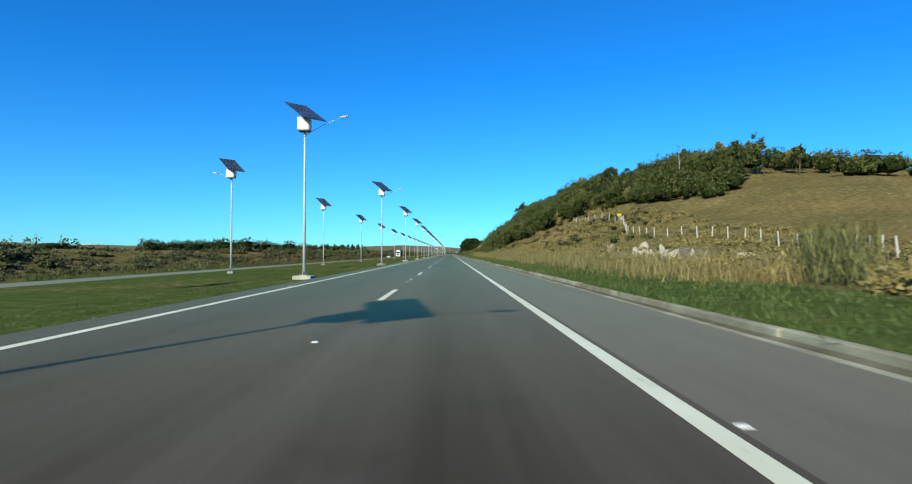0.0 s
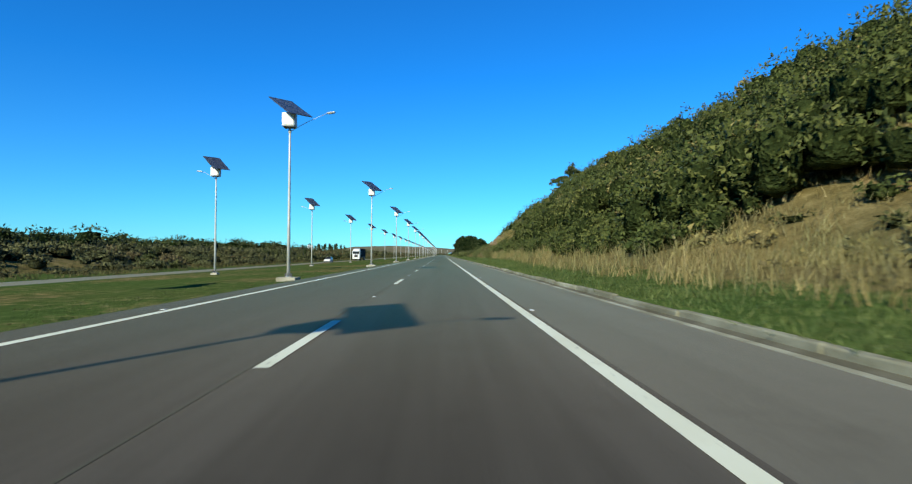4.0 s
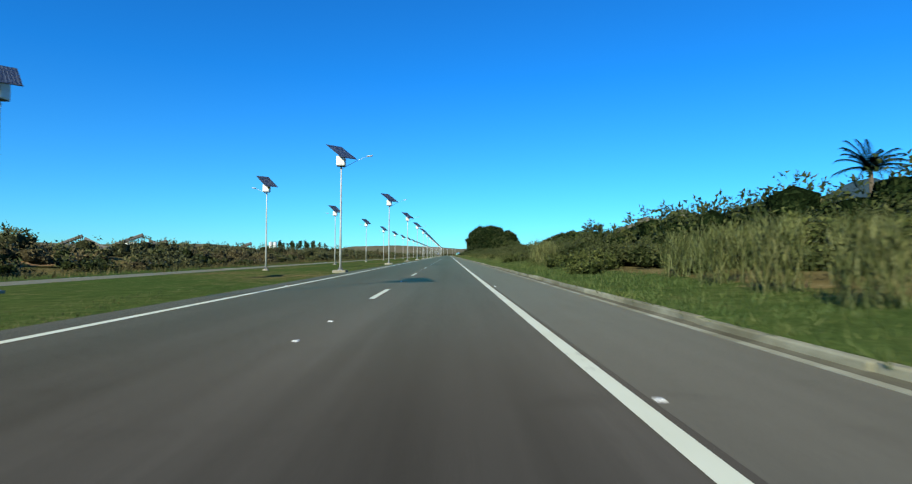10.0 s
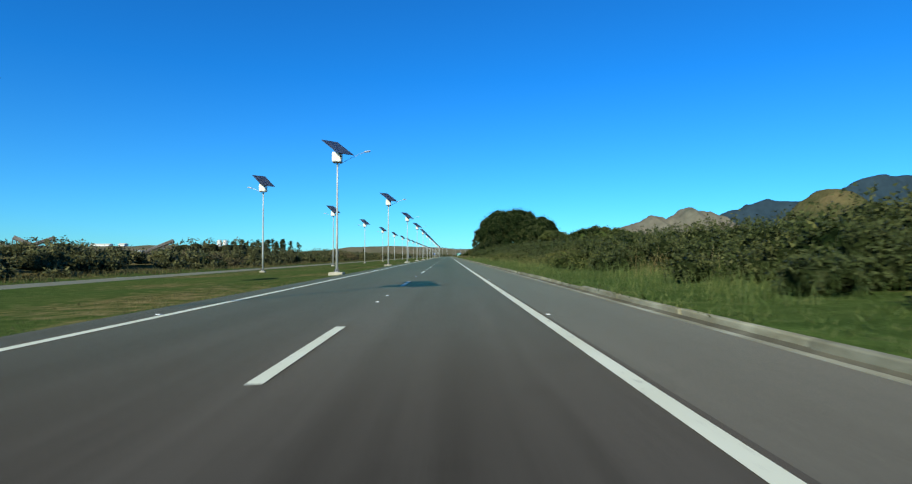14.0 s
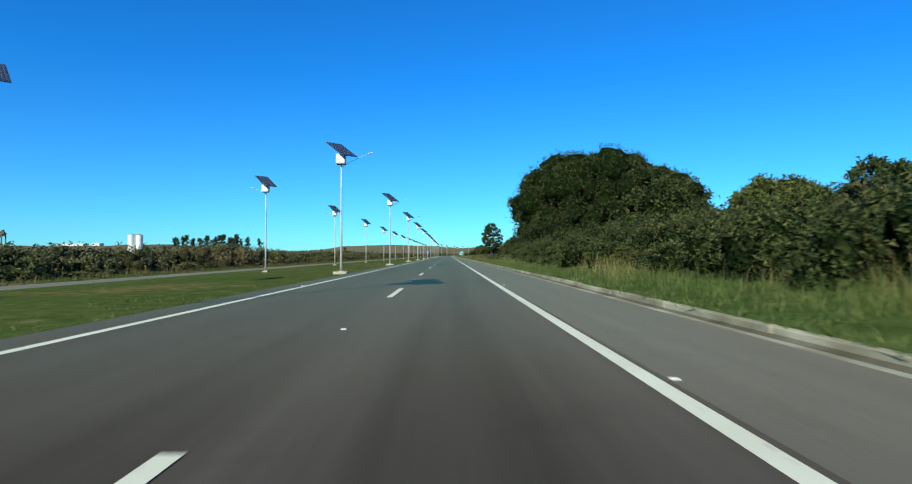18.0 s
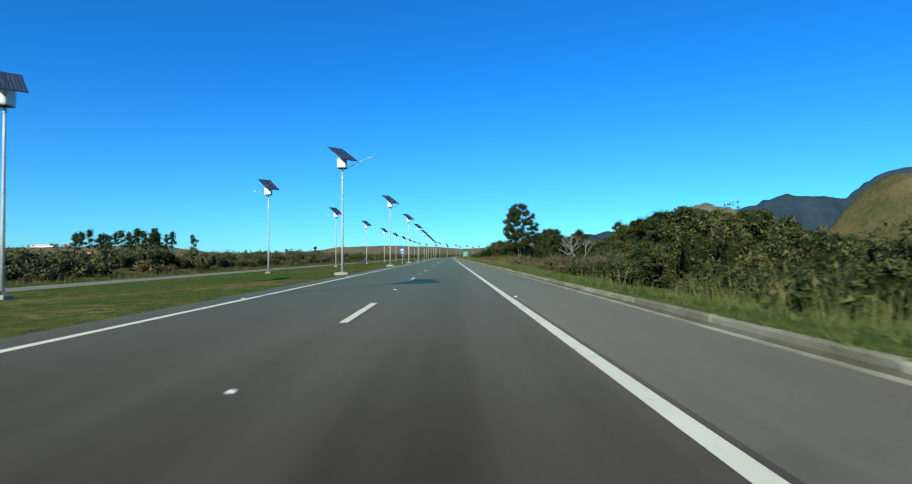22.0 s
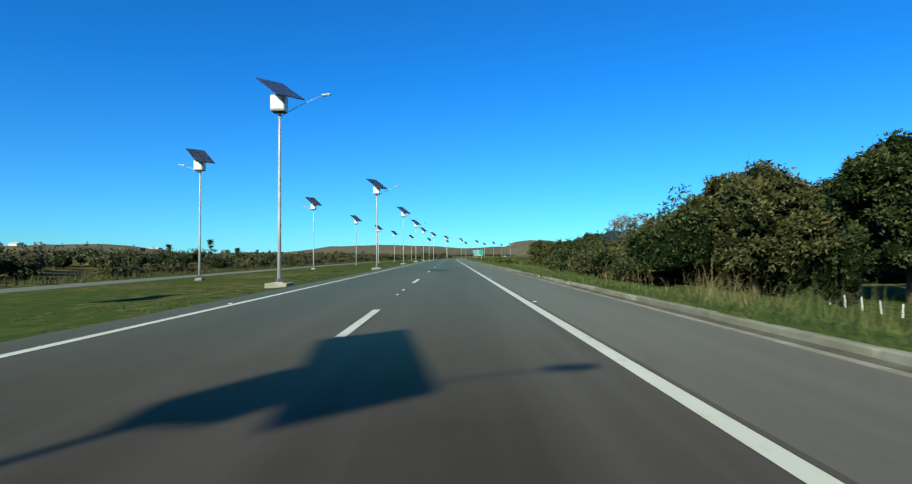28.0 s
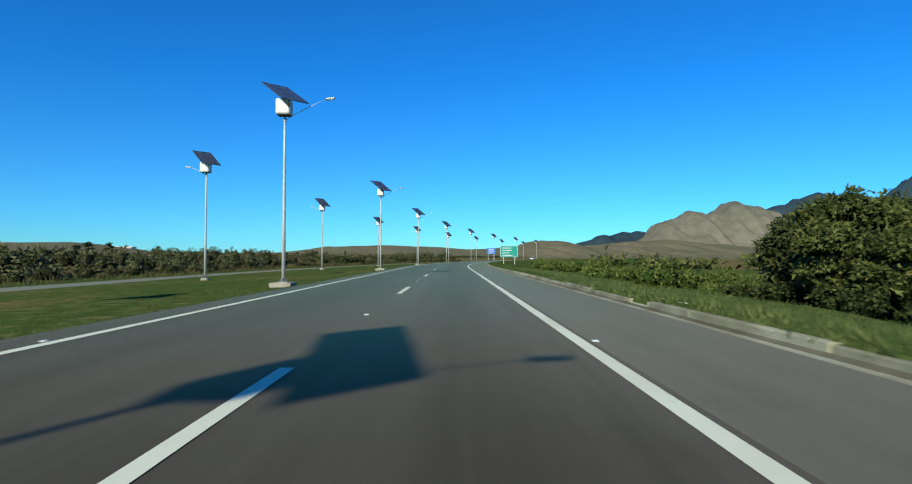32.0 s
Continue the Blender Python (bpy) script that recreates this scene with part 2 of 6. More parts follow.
M = {
    "lane": asphalt("lane_asphalt", (0.0635, 0.0575, 0.0495), (0.085, 0.077, 0.066), 0.20, ((0.0, 0.84), (0.30, 0.72), (0.46, 0.94), (0.60, 1.12), (0.76, 0.80), (0.88, 1.12), (1.0, 1.22))),
    "shoulder": asphalt("shoulder_asphalt", (0.130, 0.122, 0.100), (0.160, 0.150, 0.123), 0.09),
    "far_road": asphalt("far_asphalt", (0.175, 0.158, 0.125), (0.225, 0.205, 0.165), 0.06),
    "paint": paint("road_paint", (0.78, 0.79, 0.64), (0.20, 0.20, 0.18)),
    "ground": ground_material(),
    "rubber_mark": asphalt("skid_rubber", (0.034, 0.034, 0.029), (0.056, 0.056, 0.047), 0.2),
    "joint": asphalt("joint_seal", (0.060, 0.060, 0.047), (0.082, 0.081, 0.064), 0.3),
    "kerb": concrete("kerb_concrete", (0.34, 0.335, 0.25), (0.48, 0.47, 0.36)),
    "gutter": concrete("gutter_concrete", (0.40, 0.40, 0.32), (0.54, 0.54, 0.44)),
    "base": concrete("block_concrete", (0.42, 0.40, 0.33), (0.58, 0.56, 0.48)),
    "steel": two_tone("galvanised_steel", (0.50, 0.51, 0.48), (0.66, 0.67, 0.63), 2.0, 0.5, 0.2, 0.5, 30),
    "white_box": two_tone("white_enamel", (0.78, 0.78, 0.76), (0.84, 0.84, 0.82), 1.5, 0.45, 0.0, 0.5, 9),
    "cells": solar_cells(),
    "alloy": two_tone("alloy", (0.45, 0.46, 0.47), (0.55, 0.56, 0.57), 3, 0.4, 0.7, 0.5, 30),
    "dark_metal": two_tone("dark_bracket", (0.05, 0.05, 0.055), (0.09, 0.09, 0.095), 3, 0.5, 0.5, 0.5, 30),
    "panel_back": two_tone("panel_back", (0.050, 0.056, 0.072), (0.075, 0.082, 0.10), 1.2, 0.5, 0.0, 0.3, 12),
    "lamp_glass": two_tone("lamp_lens", (0.50, 0.52, 0.54), (0.6, 0.62, 0.64), 6, 0.2, 0, 0.5),
    "leaf_hill": leaves("scrub_leaf", (0.034, 0.046, 0.015), (0.078, 0.094, 0.031), (0.140, 0.150, 0.056)),
    "leaf_dark": leaves("tree_leaf", (0.012, 0.022, 0.008), (0.037, 0.052, 0.018), (0.100, 0.110, 0.045), soft=0.55),
    # Copy of tree_leaf with the shade under a large tree put into its colour.
    "leaf_shade": leaves("shaded_tree_leaf", (0.009, 0.016, 0.007), (0.025, 0.036, 0.014), (0.064, 0.072, 0.032), soft=0.55),
    "leaf_fresh": leaves("fresh_leaf", (0.044, 0.072, 0.016), (0.098, 0.135, 0.034), (0.190, 0.210, 0.066)),
    "leaf_dry": leaves("dry_leaf", (0.13, 0.108, 0.048), (0.235, 0.192, 0.088), (0.37, 0.30, 0.15), mass=1.5),
    "reed": leaves("dry_reed", (0.14, 0.11, 0.05), (0.23, 0.185, 0.095), (0.36, 0.30, 0.18), 0.8, 0.0),
    "blade": leaves("grass_blade", (0.048, 0.078, 0.028), (0.086, 0.124, 0.045), (0.145, 0.168, 0.075), 0.7, 0.0),
    "leaf_russet": leaves("russet_leaf", (0.066, 0.055, 0.030), (0.120, 0.100, 0.056), (0.195, 0.163, 0.098), mass=1.1),
    "blade_mown": leaves("mown_blade", (0.074, 0.077, 0.036), (0.110, 0.112, 0.054), (0.165, 0.158, 0.086), 0.8, 0.0),
    "reed_dull": leaves("dull_reed", (0.12, 0.104, 0.052), (0.205, 0.175, 0.09), (0.33, 0.285, 0.16), 0.8, 0.0),
    "leaf_cane": leaves("cane_leaf", (0.07, 0.085, 0.035), (0.14, 0.155, 0.07), (0.26, 0.26, 0.14), 0.7, 0.0),
    "leaf_bank": leaves("bank_leaf", (0.026, 0.036, 0.013), (0.058, 0.070, 0.029), (0.104, 0.114, 0.053)),
    "leaf_olive": leaves("olive_leaf", (0.028, 0.034, 0.013), (0.076, 0.078, 0.032), (0.155, 0.138, 0.066), soft=0.6),
    "leaf_far": leaves("far_leaf", (0.048, 0.052, 0.025), (0.094, 0.098, 0.050), (0.165, 0.160, 0.090)),
    "leaf_rank": leaves("rank_grass", (0.050, 0.048, 0.024), (0.085, 0.080, 0.040), (0.14, 0.125, 0.066), 0.8, 0.0),
    "grey_steel": two_tone("rusty_grey_steel", (0.10, 0.09, 0.085), (0.20, 0.18, 0.165), 0.7, 0.7, 0.1, 0.3, 8),
    "core": two_tone("undergrowth", (0.026, 0.036, 0.011), (0.055, 0.068, 0.022), 3.2, 0.95, 0, 0.0, 7.0, 1.0, 0.25),
    "bark": two_tone("bark", (0.085, 0.065, 0.045), (0.17, 0.14, 0.105), 2.5, 0.95, 0, 0.1, 22, 0.7, 0.03),
    "bark_pale": two_tone("pale_bark", (0.22, 0.20, 0.17), (0.40, 0.37, 0.32), 2.5, 0.9, 0, 0.2, 22, 0.5, 0.02),
    "rock": two_tone("cut_rock", (0.115, 0.082, 0.046), (0.30, 0.225, 0.14), 1.3, 0.95, 0, 0.05, 11, 0.9, 0.06),
    "rock_pale": two_tone("pale_rock", (0.34, 0.30, 0.22), (0.56, 0.50, 0.40), 0.9, 0.95, 0, 0.05, 9, 0.9, 0.08),
    "sand": two_tone("pale_sand", (0.30, 0.25, 0.18), (0.42, 0.36, 0.27), 0.4, 0.95, 0, 0.1, 6, 0.4, 0.05),
    "post": two_tone("pale_post", (0.42, 0.39, 0.33), (0.60, 0.57, 0.50), 4, 0.9, 0, 0.2, 30, 0.4, 0.01),
    "wire": two_tone("fence_wire", (0.16, 0.15, 0.14), (0.25, 0.23, 0.21), 9, 0.6, 0.6, 0.4),
    "yellow": two_tone("yellow_sheet", (0.70, 0.48, 0.03), (0.78, 0.56, 0.05), 2, 0.5, 0, 0.4),
    "blue_sign": two_tone("blue_sheet", (0.02, 0.13, 0.50), (0.03, 0.16, 0.56), 2, 0.4, 0, 0.4),
    "green_sign": two_tone("green_sheet", (0.01, 0.30, 0.24), (0.02, 0.34, 0.28), 2, 0.4, 0, 0.4),
    "white": two_tone("white_paint", (0.72, 0.72, 0.70), (0.82, 0.82, 0.80), 1.5, 0.6, 0, 0.4, 12),
    "plaster": two_tone("stained_plaster", (0.66, 0.62, 0.54), (0.80, 0.77, 0.70), 0.8, 0.9, 0, 0.2, 7, 0.2, 0.01),
    "roof_tile": two_tone("clay_tile", (0.24, 0.085, 0.045), (0.40, 0.165, 0.085), 0.9, 0.85, 0, 0.2, 8, 0.3, 0.02),
    "glass": two_tone("dark_glass", (0.015, 0.018, 0.022), (0.03, 0.034, 0.04), 1, 0.08, 0, 0.5),
    "tarp": two_tone("dark_tarpaulin", (0.014, 0.015, 0.018), (0.032, 0.033, 0.038), 0.9, 0.95, 0, 0.05, 6, 0.3, 0.03),
    "old_sheet": two_tone("old_dark_sheet", (0.022, 0.021, 0.020), (0.050, 0.046, 0.042), 1.2, 0.95, 0, 0.05, 9, 0.4, 0.02),
    "rubber": two_tone("rubber", (0.012, 0.012, 0.012), (0.025, 0.025, 0.025), 5, 0.85, 0, 0.2),
    "car_white": two_tone("white_car_paint", (0.74, 0.74, 0.73), (0.80, 0.80, 0.79), 0.6, 0.25, 0, 0.5),
    "car_dark": two_tone("dark_car_paint", (0.02, 0.022, 0.026), (0.03, 0.032, 0.036), 0.6, 0.25, 0.2, 0.5),
    "silt": concrete("gutter_silt", (0.13, 0.125, 0.098), (0.20, 0.192, 0.152)),
    "hill_near": two_tone("near_hillside", (0.16, 0.125, 0.06), (0.060, 0.072, 0.028), 0.012, 1.0, 0, 0.0, 0.09, 0.8, 6.0),
    "hill_far": two_tone("far_hillside", (0.20, 0.165, 0.11), (0.135, 0.135, 0.085), 0.006, 1.0, 0, 0.0, 0.05),
    # Distance haze is put into both mountain colours: greyed here, bluish on the far ridge.
    "mount": two_tone("mountain_side", (0.215, 0.185, 0.14), (0.135, 0.135, 0.105), 0.0045, 1.0, 0, 0.0, 0.02, 0.8, 12.0),
    "mount_far": two_tone("hazed_wooded_mountain", (0.026, 0.047, 0.066), (0.038, 0.063, 0.084), 0.003, 1.0, 0, 0.0, 0.02),
}


# ---------- mesh helpers ----------
def raw_mesh(name, verts, faces, mats, index=None, smooth=False):
    """A mesh from arrays: verts (n, 3), faces (m, 3 or 4)."""
    verts, faces = np.asarray(verts, np.float32), np.asarray(faces, np.int32)
    me = bpy.data.meshes.new(name)
    me.vertices.add(len(verts))
    me.vertices.foreach_set("co", verts.ravel())
    k = faces.shape[1]
    me.loops.add(faces.size)
    me.loops.foreach_set("vertex_index", faces.ravel())
    me.polygons.add(len(faces))
    me.polygons.foreach_set("loop_start", np.arange(0, faces.size, k, dtype=np.int32))
    if index is not None:
        me.polygons.foreach_set("material_index", np.asarray(index, np.int32))
    me.polygons.foreach_set("use_smooth", np.full(len(faces), smooth))
    for m in mats:
        me.materials.append(m)
    me.update(calc_edges=True)
    return me


def bm_mesh(name, bm, mat, smooth=False):
    me = bpy.data.meshes.new(name)
    bm.normal_update()
    bm.to_mesh(me)
    bm.free()
    me.materials.append(mat)
    if smooth:
        me.polygons.foreach_set("use_smooth", np.ones(len(me.polygons), bool))
    return me


def thing(name, place, label, category, group="", turn=0.0, kind=""):
    ob = new(name)
    ob.empty_display_size = 0.3
    ob.matrix_world = pose(*place, 0, 0, turn)
    return tagged(ob, label, category, group, kind)


def part(name, bm, mat, parent, label="", smooth=False, at=None):
    me = bm if isinstance(bm, bpy.types.Mesh) else bm_mesh(name, bm, mat, smooth)
    ob = new(name, me)
    ob.parent = parent
    if at is not None:
        ob.matrix_basis = at
    return tagged(ob, label)


def structure(name, me, label, category):
    return tagged(new(name, me), label, category, kind="structure")


def box(sx, sy, sz, at=(0, 0, 0), bevel=0.0, bm=None, turn=None, segments=2):
    """A block with its middle at the given place."""
    bm = bm or bmesh.new()
    got = bmesh.ops.create_cube(bm, size=1.0)["verts"]
    bmesh.ops.scale(bm, vec=(sx, sy, sz), verts=got)
    if bevel:
        edges = list({e for v in got for e in v.link_edges})
        res = bmesh.ops.bevel(bm, geom=edges, offset=bevel, segments=segments, affect="EDGES", profile=0.5)
        got = list({v for f in res["faces"] for v in f.verts} | {v for v in got if v.is_valid})
    if turn is not None:
        bmesh.ops.transform(bm, matrix=turn, verts=got)
    bmesh.ops.translate(bm, vec=at, verts=got)
    return bm


def tube(points, radii, sides=8, bm=None, cap=True):
    """A round bar along points, with a radius at each."""
    bm = bm or bmesh.new()
    rings, pts = [], [Vector(p) for p in points]
    for n, p in enumerate(pts):
        way = (pts[min(n + 1, len(pts) - 1)] - pts[max(n - 1, 0)]).normalized()
        side = way.cross(Vector((0.3, 1, 0.1))).normalized()
        up = way.cross(side)
        rings.append([bm.verts.new(p + radii[n] * (math.cos(a) * side + math.sin(a) * up)) for a in (2 * math.pi * k / sides for k in range(sides))])
    for a, b in zip(rings, rings[1:]):
        for k in range(sides):
            bm.faces.new((a[k], a[(k + 1) % sides], b[(k + 1) % sides], b[k]))
    if cap:
        bm.faces.new(rings[0][::-1])
        bm.faces.new(rings[-1])
    bmesh.ops.recalc_face_normals(bm, faces=bm.faces)
    return bm


def loft(sections, bm=None):
    """A body skinned over cross-sections of equal point count."""
    bm = bm or bmesh.new()
    rings = [[bm.verts.new(p) for p in sec] for sec in sections]
    for a, b in zip(rings, rings[1:]):
        for k in range(len(a)):
            bm.faces.new((a[k], a[(k + 1) % len(a)], b[(k + 1) % len(a)], b[k]))
    bm.faces.new(rings[0][::-1])
    bm.faces.new(rings[-1])
    bmesh.ops.recalc_face_normals(bm, faces=bm.faces)
    return bm


rng = np.random.default_rng(7)


def smooth_noise(x, y, cell, seed):
    """Value noise on a plane, for arrays."""
    def h(i, j):
        v = np.sin(i * 127.1 + j * 311.7 + seed * 74.7) * 43758.5453
        return v - np.floor(v)
    x, y = np.asarray(x, float) / cell, np.asarray(y, float) / cell
    i, j = np.floor(x), np.floor(y)
    u, v = x - i, y - j
    u, v = u * u * (3 - 2 * u), v * v * (3 - 2 * v)
    return (h(i, j) * (1 - u) + h(i + 1, j) * u) * (1 - v) + (h(i, j + 1) * (1 - u) + h(i + 1, j + 1) * u) * v - 0.5


# ---------- the lie of the land ----------
XR, XD, XL = 1.75, -1.73, -5.45          # right edge line, lane divider, left edge line
PAVE_L, GUTTER, KERB, VERGE = -6.35, 4.25, 4.52, 4.68
FAR_A, FAR_B = -31.8, -27.2              # the other carriageway
POLE_X, POLE_STEP, FAR_POLE_X, FAR_POLE_OFF = -9.27, 40.0, -21.53, 18.2
END = 1420.0


def bend(s):
    """How far the road has swung to the right at the way-mark s."""
    d = np.maximum(np.asarray(s, float) - 1028.0, 0.0)
    near = np.minimum(d, 230.0)
    return near**2 / 1140.0 + (d - near) * 230.0 / 570.0


def steps(v, *pairs):
    a = np.array(pairs, float)
    t = np.clip(np.asarray(v, float), a[0, 0], a[-1, 0])
    k = np.clip(np.searchsorted(a[:, 0], t, side="right") - 1, 0, len(a) - 2)
    u = (t - a[k, 0]) / (a[k + 1, 0] - a[k, 0])
    u = u * u * (3 - 2 * u) * 0.5 + u * 0.5
    return a[k, 1] * (1 - u) + a[k + 1, 1] * u


def land(s, l):
    """Height of the ground at way-mark s and distance l to the right of the road's axis."""
    s, l = np.broadcast_arrays(np.asarray(s, float), np.asarray(l, float))
    rise = steps(s, (-60, 0.5), (20, 0.8), (48, 1.4), (60, 3.0), (77, 5.5), (100, 10), (118, 13), (150, 19), (190, 23.5), (240, 24.5), (280, 24.5), (297, 19.7), (308, 13.7), (322, 7.5), (350, 3.5), (400, 2.0), (560, 1.0), (640, 0.0))
    shape = steps(l, (8, 0), (12, 0.06), (18, 0.21), (25, 0.42), (32, 0.62), (40, 0.8), (62, 1.0))
    z = rise * shape + np.clip(l - 42, 0, 32) * 0.112 * steps(s, (40, 0.1), (90, 0.8), (120, 1), (170, 1), (230, 0.3), (320, 0))
    low = steps(s, (600, 0), (690, 1))
    z = z - 3.1 * low * steps(l, (5.2, 0), (8.5, 0.14), (15, 0.40), (27, 1)) * (l > 0)
    z = z + 0.12 * (l > 4.6) + 0.22 * steps(l, (4.7, 0), (8.5, 1)) * (1 - low)
    # a wooded hill standing off to the right beyond the farm
    z = z + 30.0 * np.exp(-(((s - 1075) / 62) ** 2 + ((l - 165) / 55) ** 2)) + 13.0 * np.exp(-(((s - 1060) / 70) ** 2 + ((l - 235) / 60) ** 2))
    rough = smooth_noise(s, l, 9.0, 1) * steps(l, (8, 0), (16, 1)) * (0.5 + rise * 0.06) + smooth_noise(s, l, 3.1, 2) * steps(l, (8, 0), (14, 1)) * 0.5
    left = steps(l, (-400, 1.0), (-120, 0.4), (-60, 0.4), (-45, -0.3), (-37.5, -0.90), (-32.2, -0.95), (-31.8, -1.02), (-27.2, -1.02), (-26.8, -0.90), (-25, -0.90), (-21.2, -0.82), (-9.2, -0.47), (-6.2, -0.06), (-6.0, -0.06))
    left = left + steps(s, (-60, 0.7), (60, 1.1), (180, 1.5), (340, 1.2), (420, 0.5), (700, 0)) * steps(l, (-160, 0.6), (-70, 1), (-52, 0.7), (-42, 0))
    left = left + smooth_noise(s, l, 2.7, 5) * 0.10 * ((l < -7.2) & (l > -24)) + smooth_noise(s, l, 8.0, 6) * 0.9 * (l < -41)
    mid = np.where((l > -6.3) & (l < 4.6), -0.12, 0.0)
    return np.where(l > 4.6, z + rough, np.where(l < -6.3, left, mid))


def ground_at(s, l):
    return float(land(s, l))


def spot(s, l, up=0.0):
    """A place in the world from way-mark and offset."""
    return (l + float(bend(s)), s, ground_at(s, l) + up)


def build_ground():
    ls = np.concatenate([np.array([-6000, -2500, -1500, -900, -550, -350, -230, -150, -100, -75]), np.arange(-62, -37, 2.5), [-36.4, -34.4, -32.2, -31.8, -29.5, -27.2, -26.8, -26.2],
                         np.arange(-24.5, -7, 1.4), [-6.7, -6.32, -6.28, -1, 4.58, 4.62, 5.2, 6.0, 7.0], np.arange(8.0, 44, 1.0), np.arange(45, 70, 2.5), np.arange(72, 300, 8),
                         [300, 420, 600, 900, 1500, 2500, 7000]])
    ss = np.concatenate([[-700, -400, -250, -150, -100, -70], np.arange(-50, 430, 2.0), np.arange(430, 1100, 3.0), np.arange(1104, END, 10), [1460, 1530, 1650, 1850, 2200, 2700, 3400, 4300, 6000, 9000]])
    S, L = np.meshgrid(ss, ls, indexing="ij")
    far = np.clip((S - END) / 900, 0, 1)
    Z = land(np.minimum(S, END), L) * (1 - far) - 0.6 * far
    n, m = S.shape
    verts = np.stack([L + bend(np.minimum(S, END)) + np.maximum(S - END, 0) * 0.40, S, Z], -1).reshape(-1, 3)
    i = (np.arange(n - 1)[:, None] * m + np.arange(m - 1)).ravel()
    faces = np.stack([i, i + 1, i + m + 1, i + m], 1)[:, ::-1]
    faces = faces[:, ::-1]
    me = raw_mesh("ground", verts, faces, [M["ground"]], smooth=True)
    # What covers the land: dry grass, bare earth, pale stones.
    dry = steps(L, (7.2, 0), (9.5, 0.75), (60, 0.9), (150, 0.55)) * steps(S, (-60, 1), (340, 1), (380, 0.45), (1100, 0.35))
    dry = np.where(L < -5, 0.34 + 0.5 * smooth_noise(S, L, 6, 3), dry)
    dry = np.where(L < -38, 0.62, dry)
    earth = steps(np.abs(S - 128), (0, 0.95), (16, 0.7), (32, 0)) * steps(np.abs(L - 22), (0, 1), (4, 0.8), (7.5, 0))
    earth = np.maximum(earth, steps(np.abs(S - 280), (0, 0.75), (14, 0.6), (24, 0)) * steps(np.abs(L - 15), (0, 1), (5, 0.7), (9, 0)))
    earth = np.maximum(earth, 0.9 * (L < -46) * (L > -75) * (smooth_noise(S, L, 16, 41) > 0.12) * (S < 420))
    dry = np.where((L > 70) & (S > 1130), 0.75 + 0.5 * smooth_noise(S, L, 60, 77), dry)
    dry = np.where((S > 940) & (S < 1200) & (L > 80) & (L < 320), 0.25, dry)
    dry = np.where((L > 45) & (S > 345) & (S < 940), 0.5 + 0.6 * smooth_noise(S, L, 40, 78), dry)
    earth = np.maximum(earth, 0.45 * (np.abs(L + 6.5) < 0.6))
    pale = np.where((L < -6.2) & (L > -7.3), 0.55, 0.0)
    pale = np.maximum(pale, steps(np.abs(S - 52), (0, 1.0), (9, 0.75), (20, 0)) * steps(np.abs(L - 20), (0, 1), (3, 0.75), (6, 0)))
    col = np.stack([dry, earth, pale, np.ones_like(dry)], -1).reshape(-1, 4).astype(np.float32)
    at = me.color_attributes.new("cover", "FLOAT_COLOR", "POINT")
    at.data.foreach_set("color", col.ravel())
    return structure("ground", me, "green verge, dry grass and bare earth beside the highway", "ground")


def ribbon(name, la, lb, z, mat, s0, s1, step=4.0, zb=None, depth=0.0):
    """A strip along the way between two offsets; with a depth it is a solid bar."""
    ss = np.arange(s0, s1 + 0.01, step)
    zb = z if zb is None else zb
    cols = [(la, z), (lb, zb)] if not depth else [(la, z - depth), (la, z), (lb, zb), (lb, zb - depth)]
    rows = [np.stack([np.full_like(ss, c) + bend(ss), ss, np.full_like(ss, h)], -1) for c, h in cols]
    v = np.stack(rows, 1).reshape(-1, 3)
    k = len(cols)
    i = np.arange(len(ss) - 1)[:, None] * k + np.arange(k - 1)
    i = i.ravel()
    return raw_mesh(name, v, np.stack([i, i + 1, i + k + 1, i + k], 1), [mat])


ground = build_ground()
S0, S1 = -60.0, END
road = structure("road", ribbon("road", PAVE_L, XR + 0.18, 0.0, M["lane"], S0, S1, depth=0.1), "two-lane grey asphalt carriageway, darkened by wheel tracks", "road")
structure("road_shoulder", ribbon("road_shoulder", XR + 0.18, GUTTER, 0.0, M["shoulder"], S0, S1, zb=-0.02, depth=0.1), "lighter grey asphalt hard shoulder beside the kerb", "road")
structure("opposite_road", ribbon("opposite_road", FAR_A, FAR_B, -1.0, M["far_road"], S0, S1, depth=0.16), "pale asphalt carriageway beyond the grass median", "road")
structure("gutter", ribbon("gutter", GUTTER, GUTTER + 0.15, -0.014, M["gutter"], S0, S1, zb=-0.016, depth=0.08), "pale concrete gutter strip along the kerb", "gutter")
structure("gutter_silt", ribbon("gutter_silt", GUTTER + 0.15, KERB + 0.01, -0.022, M["silt"], S0, S1, zb=0.02, depth=0.08), "dark silt lying in the gutter against the kerb", "gutter")
structure("edge_line_right", ribbon("edge_line_right", XR - 0.095, XR + 0.095, 0.006, M["paint"], S0, S1), "worn white solid edge line on asphalt", "road marking")
structure("lane_joint", ribbon("lane_joint", XD - 0.14, XD - 0.11, 0.003, M["joint"], 56.0, 148.0), "thin dark sealed joint between the two lanes", "road joint")
structure("edge_line_left", ribbon("edge_line_left", XL - 0.09, XL + 0.09, 0.006, M["paint"], S0, S1), "white solid edge line beside the median", "road marking")
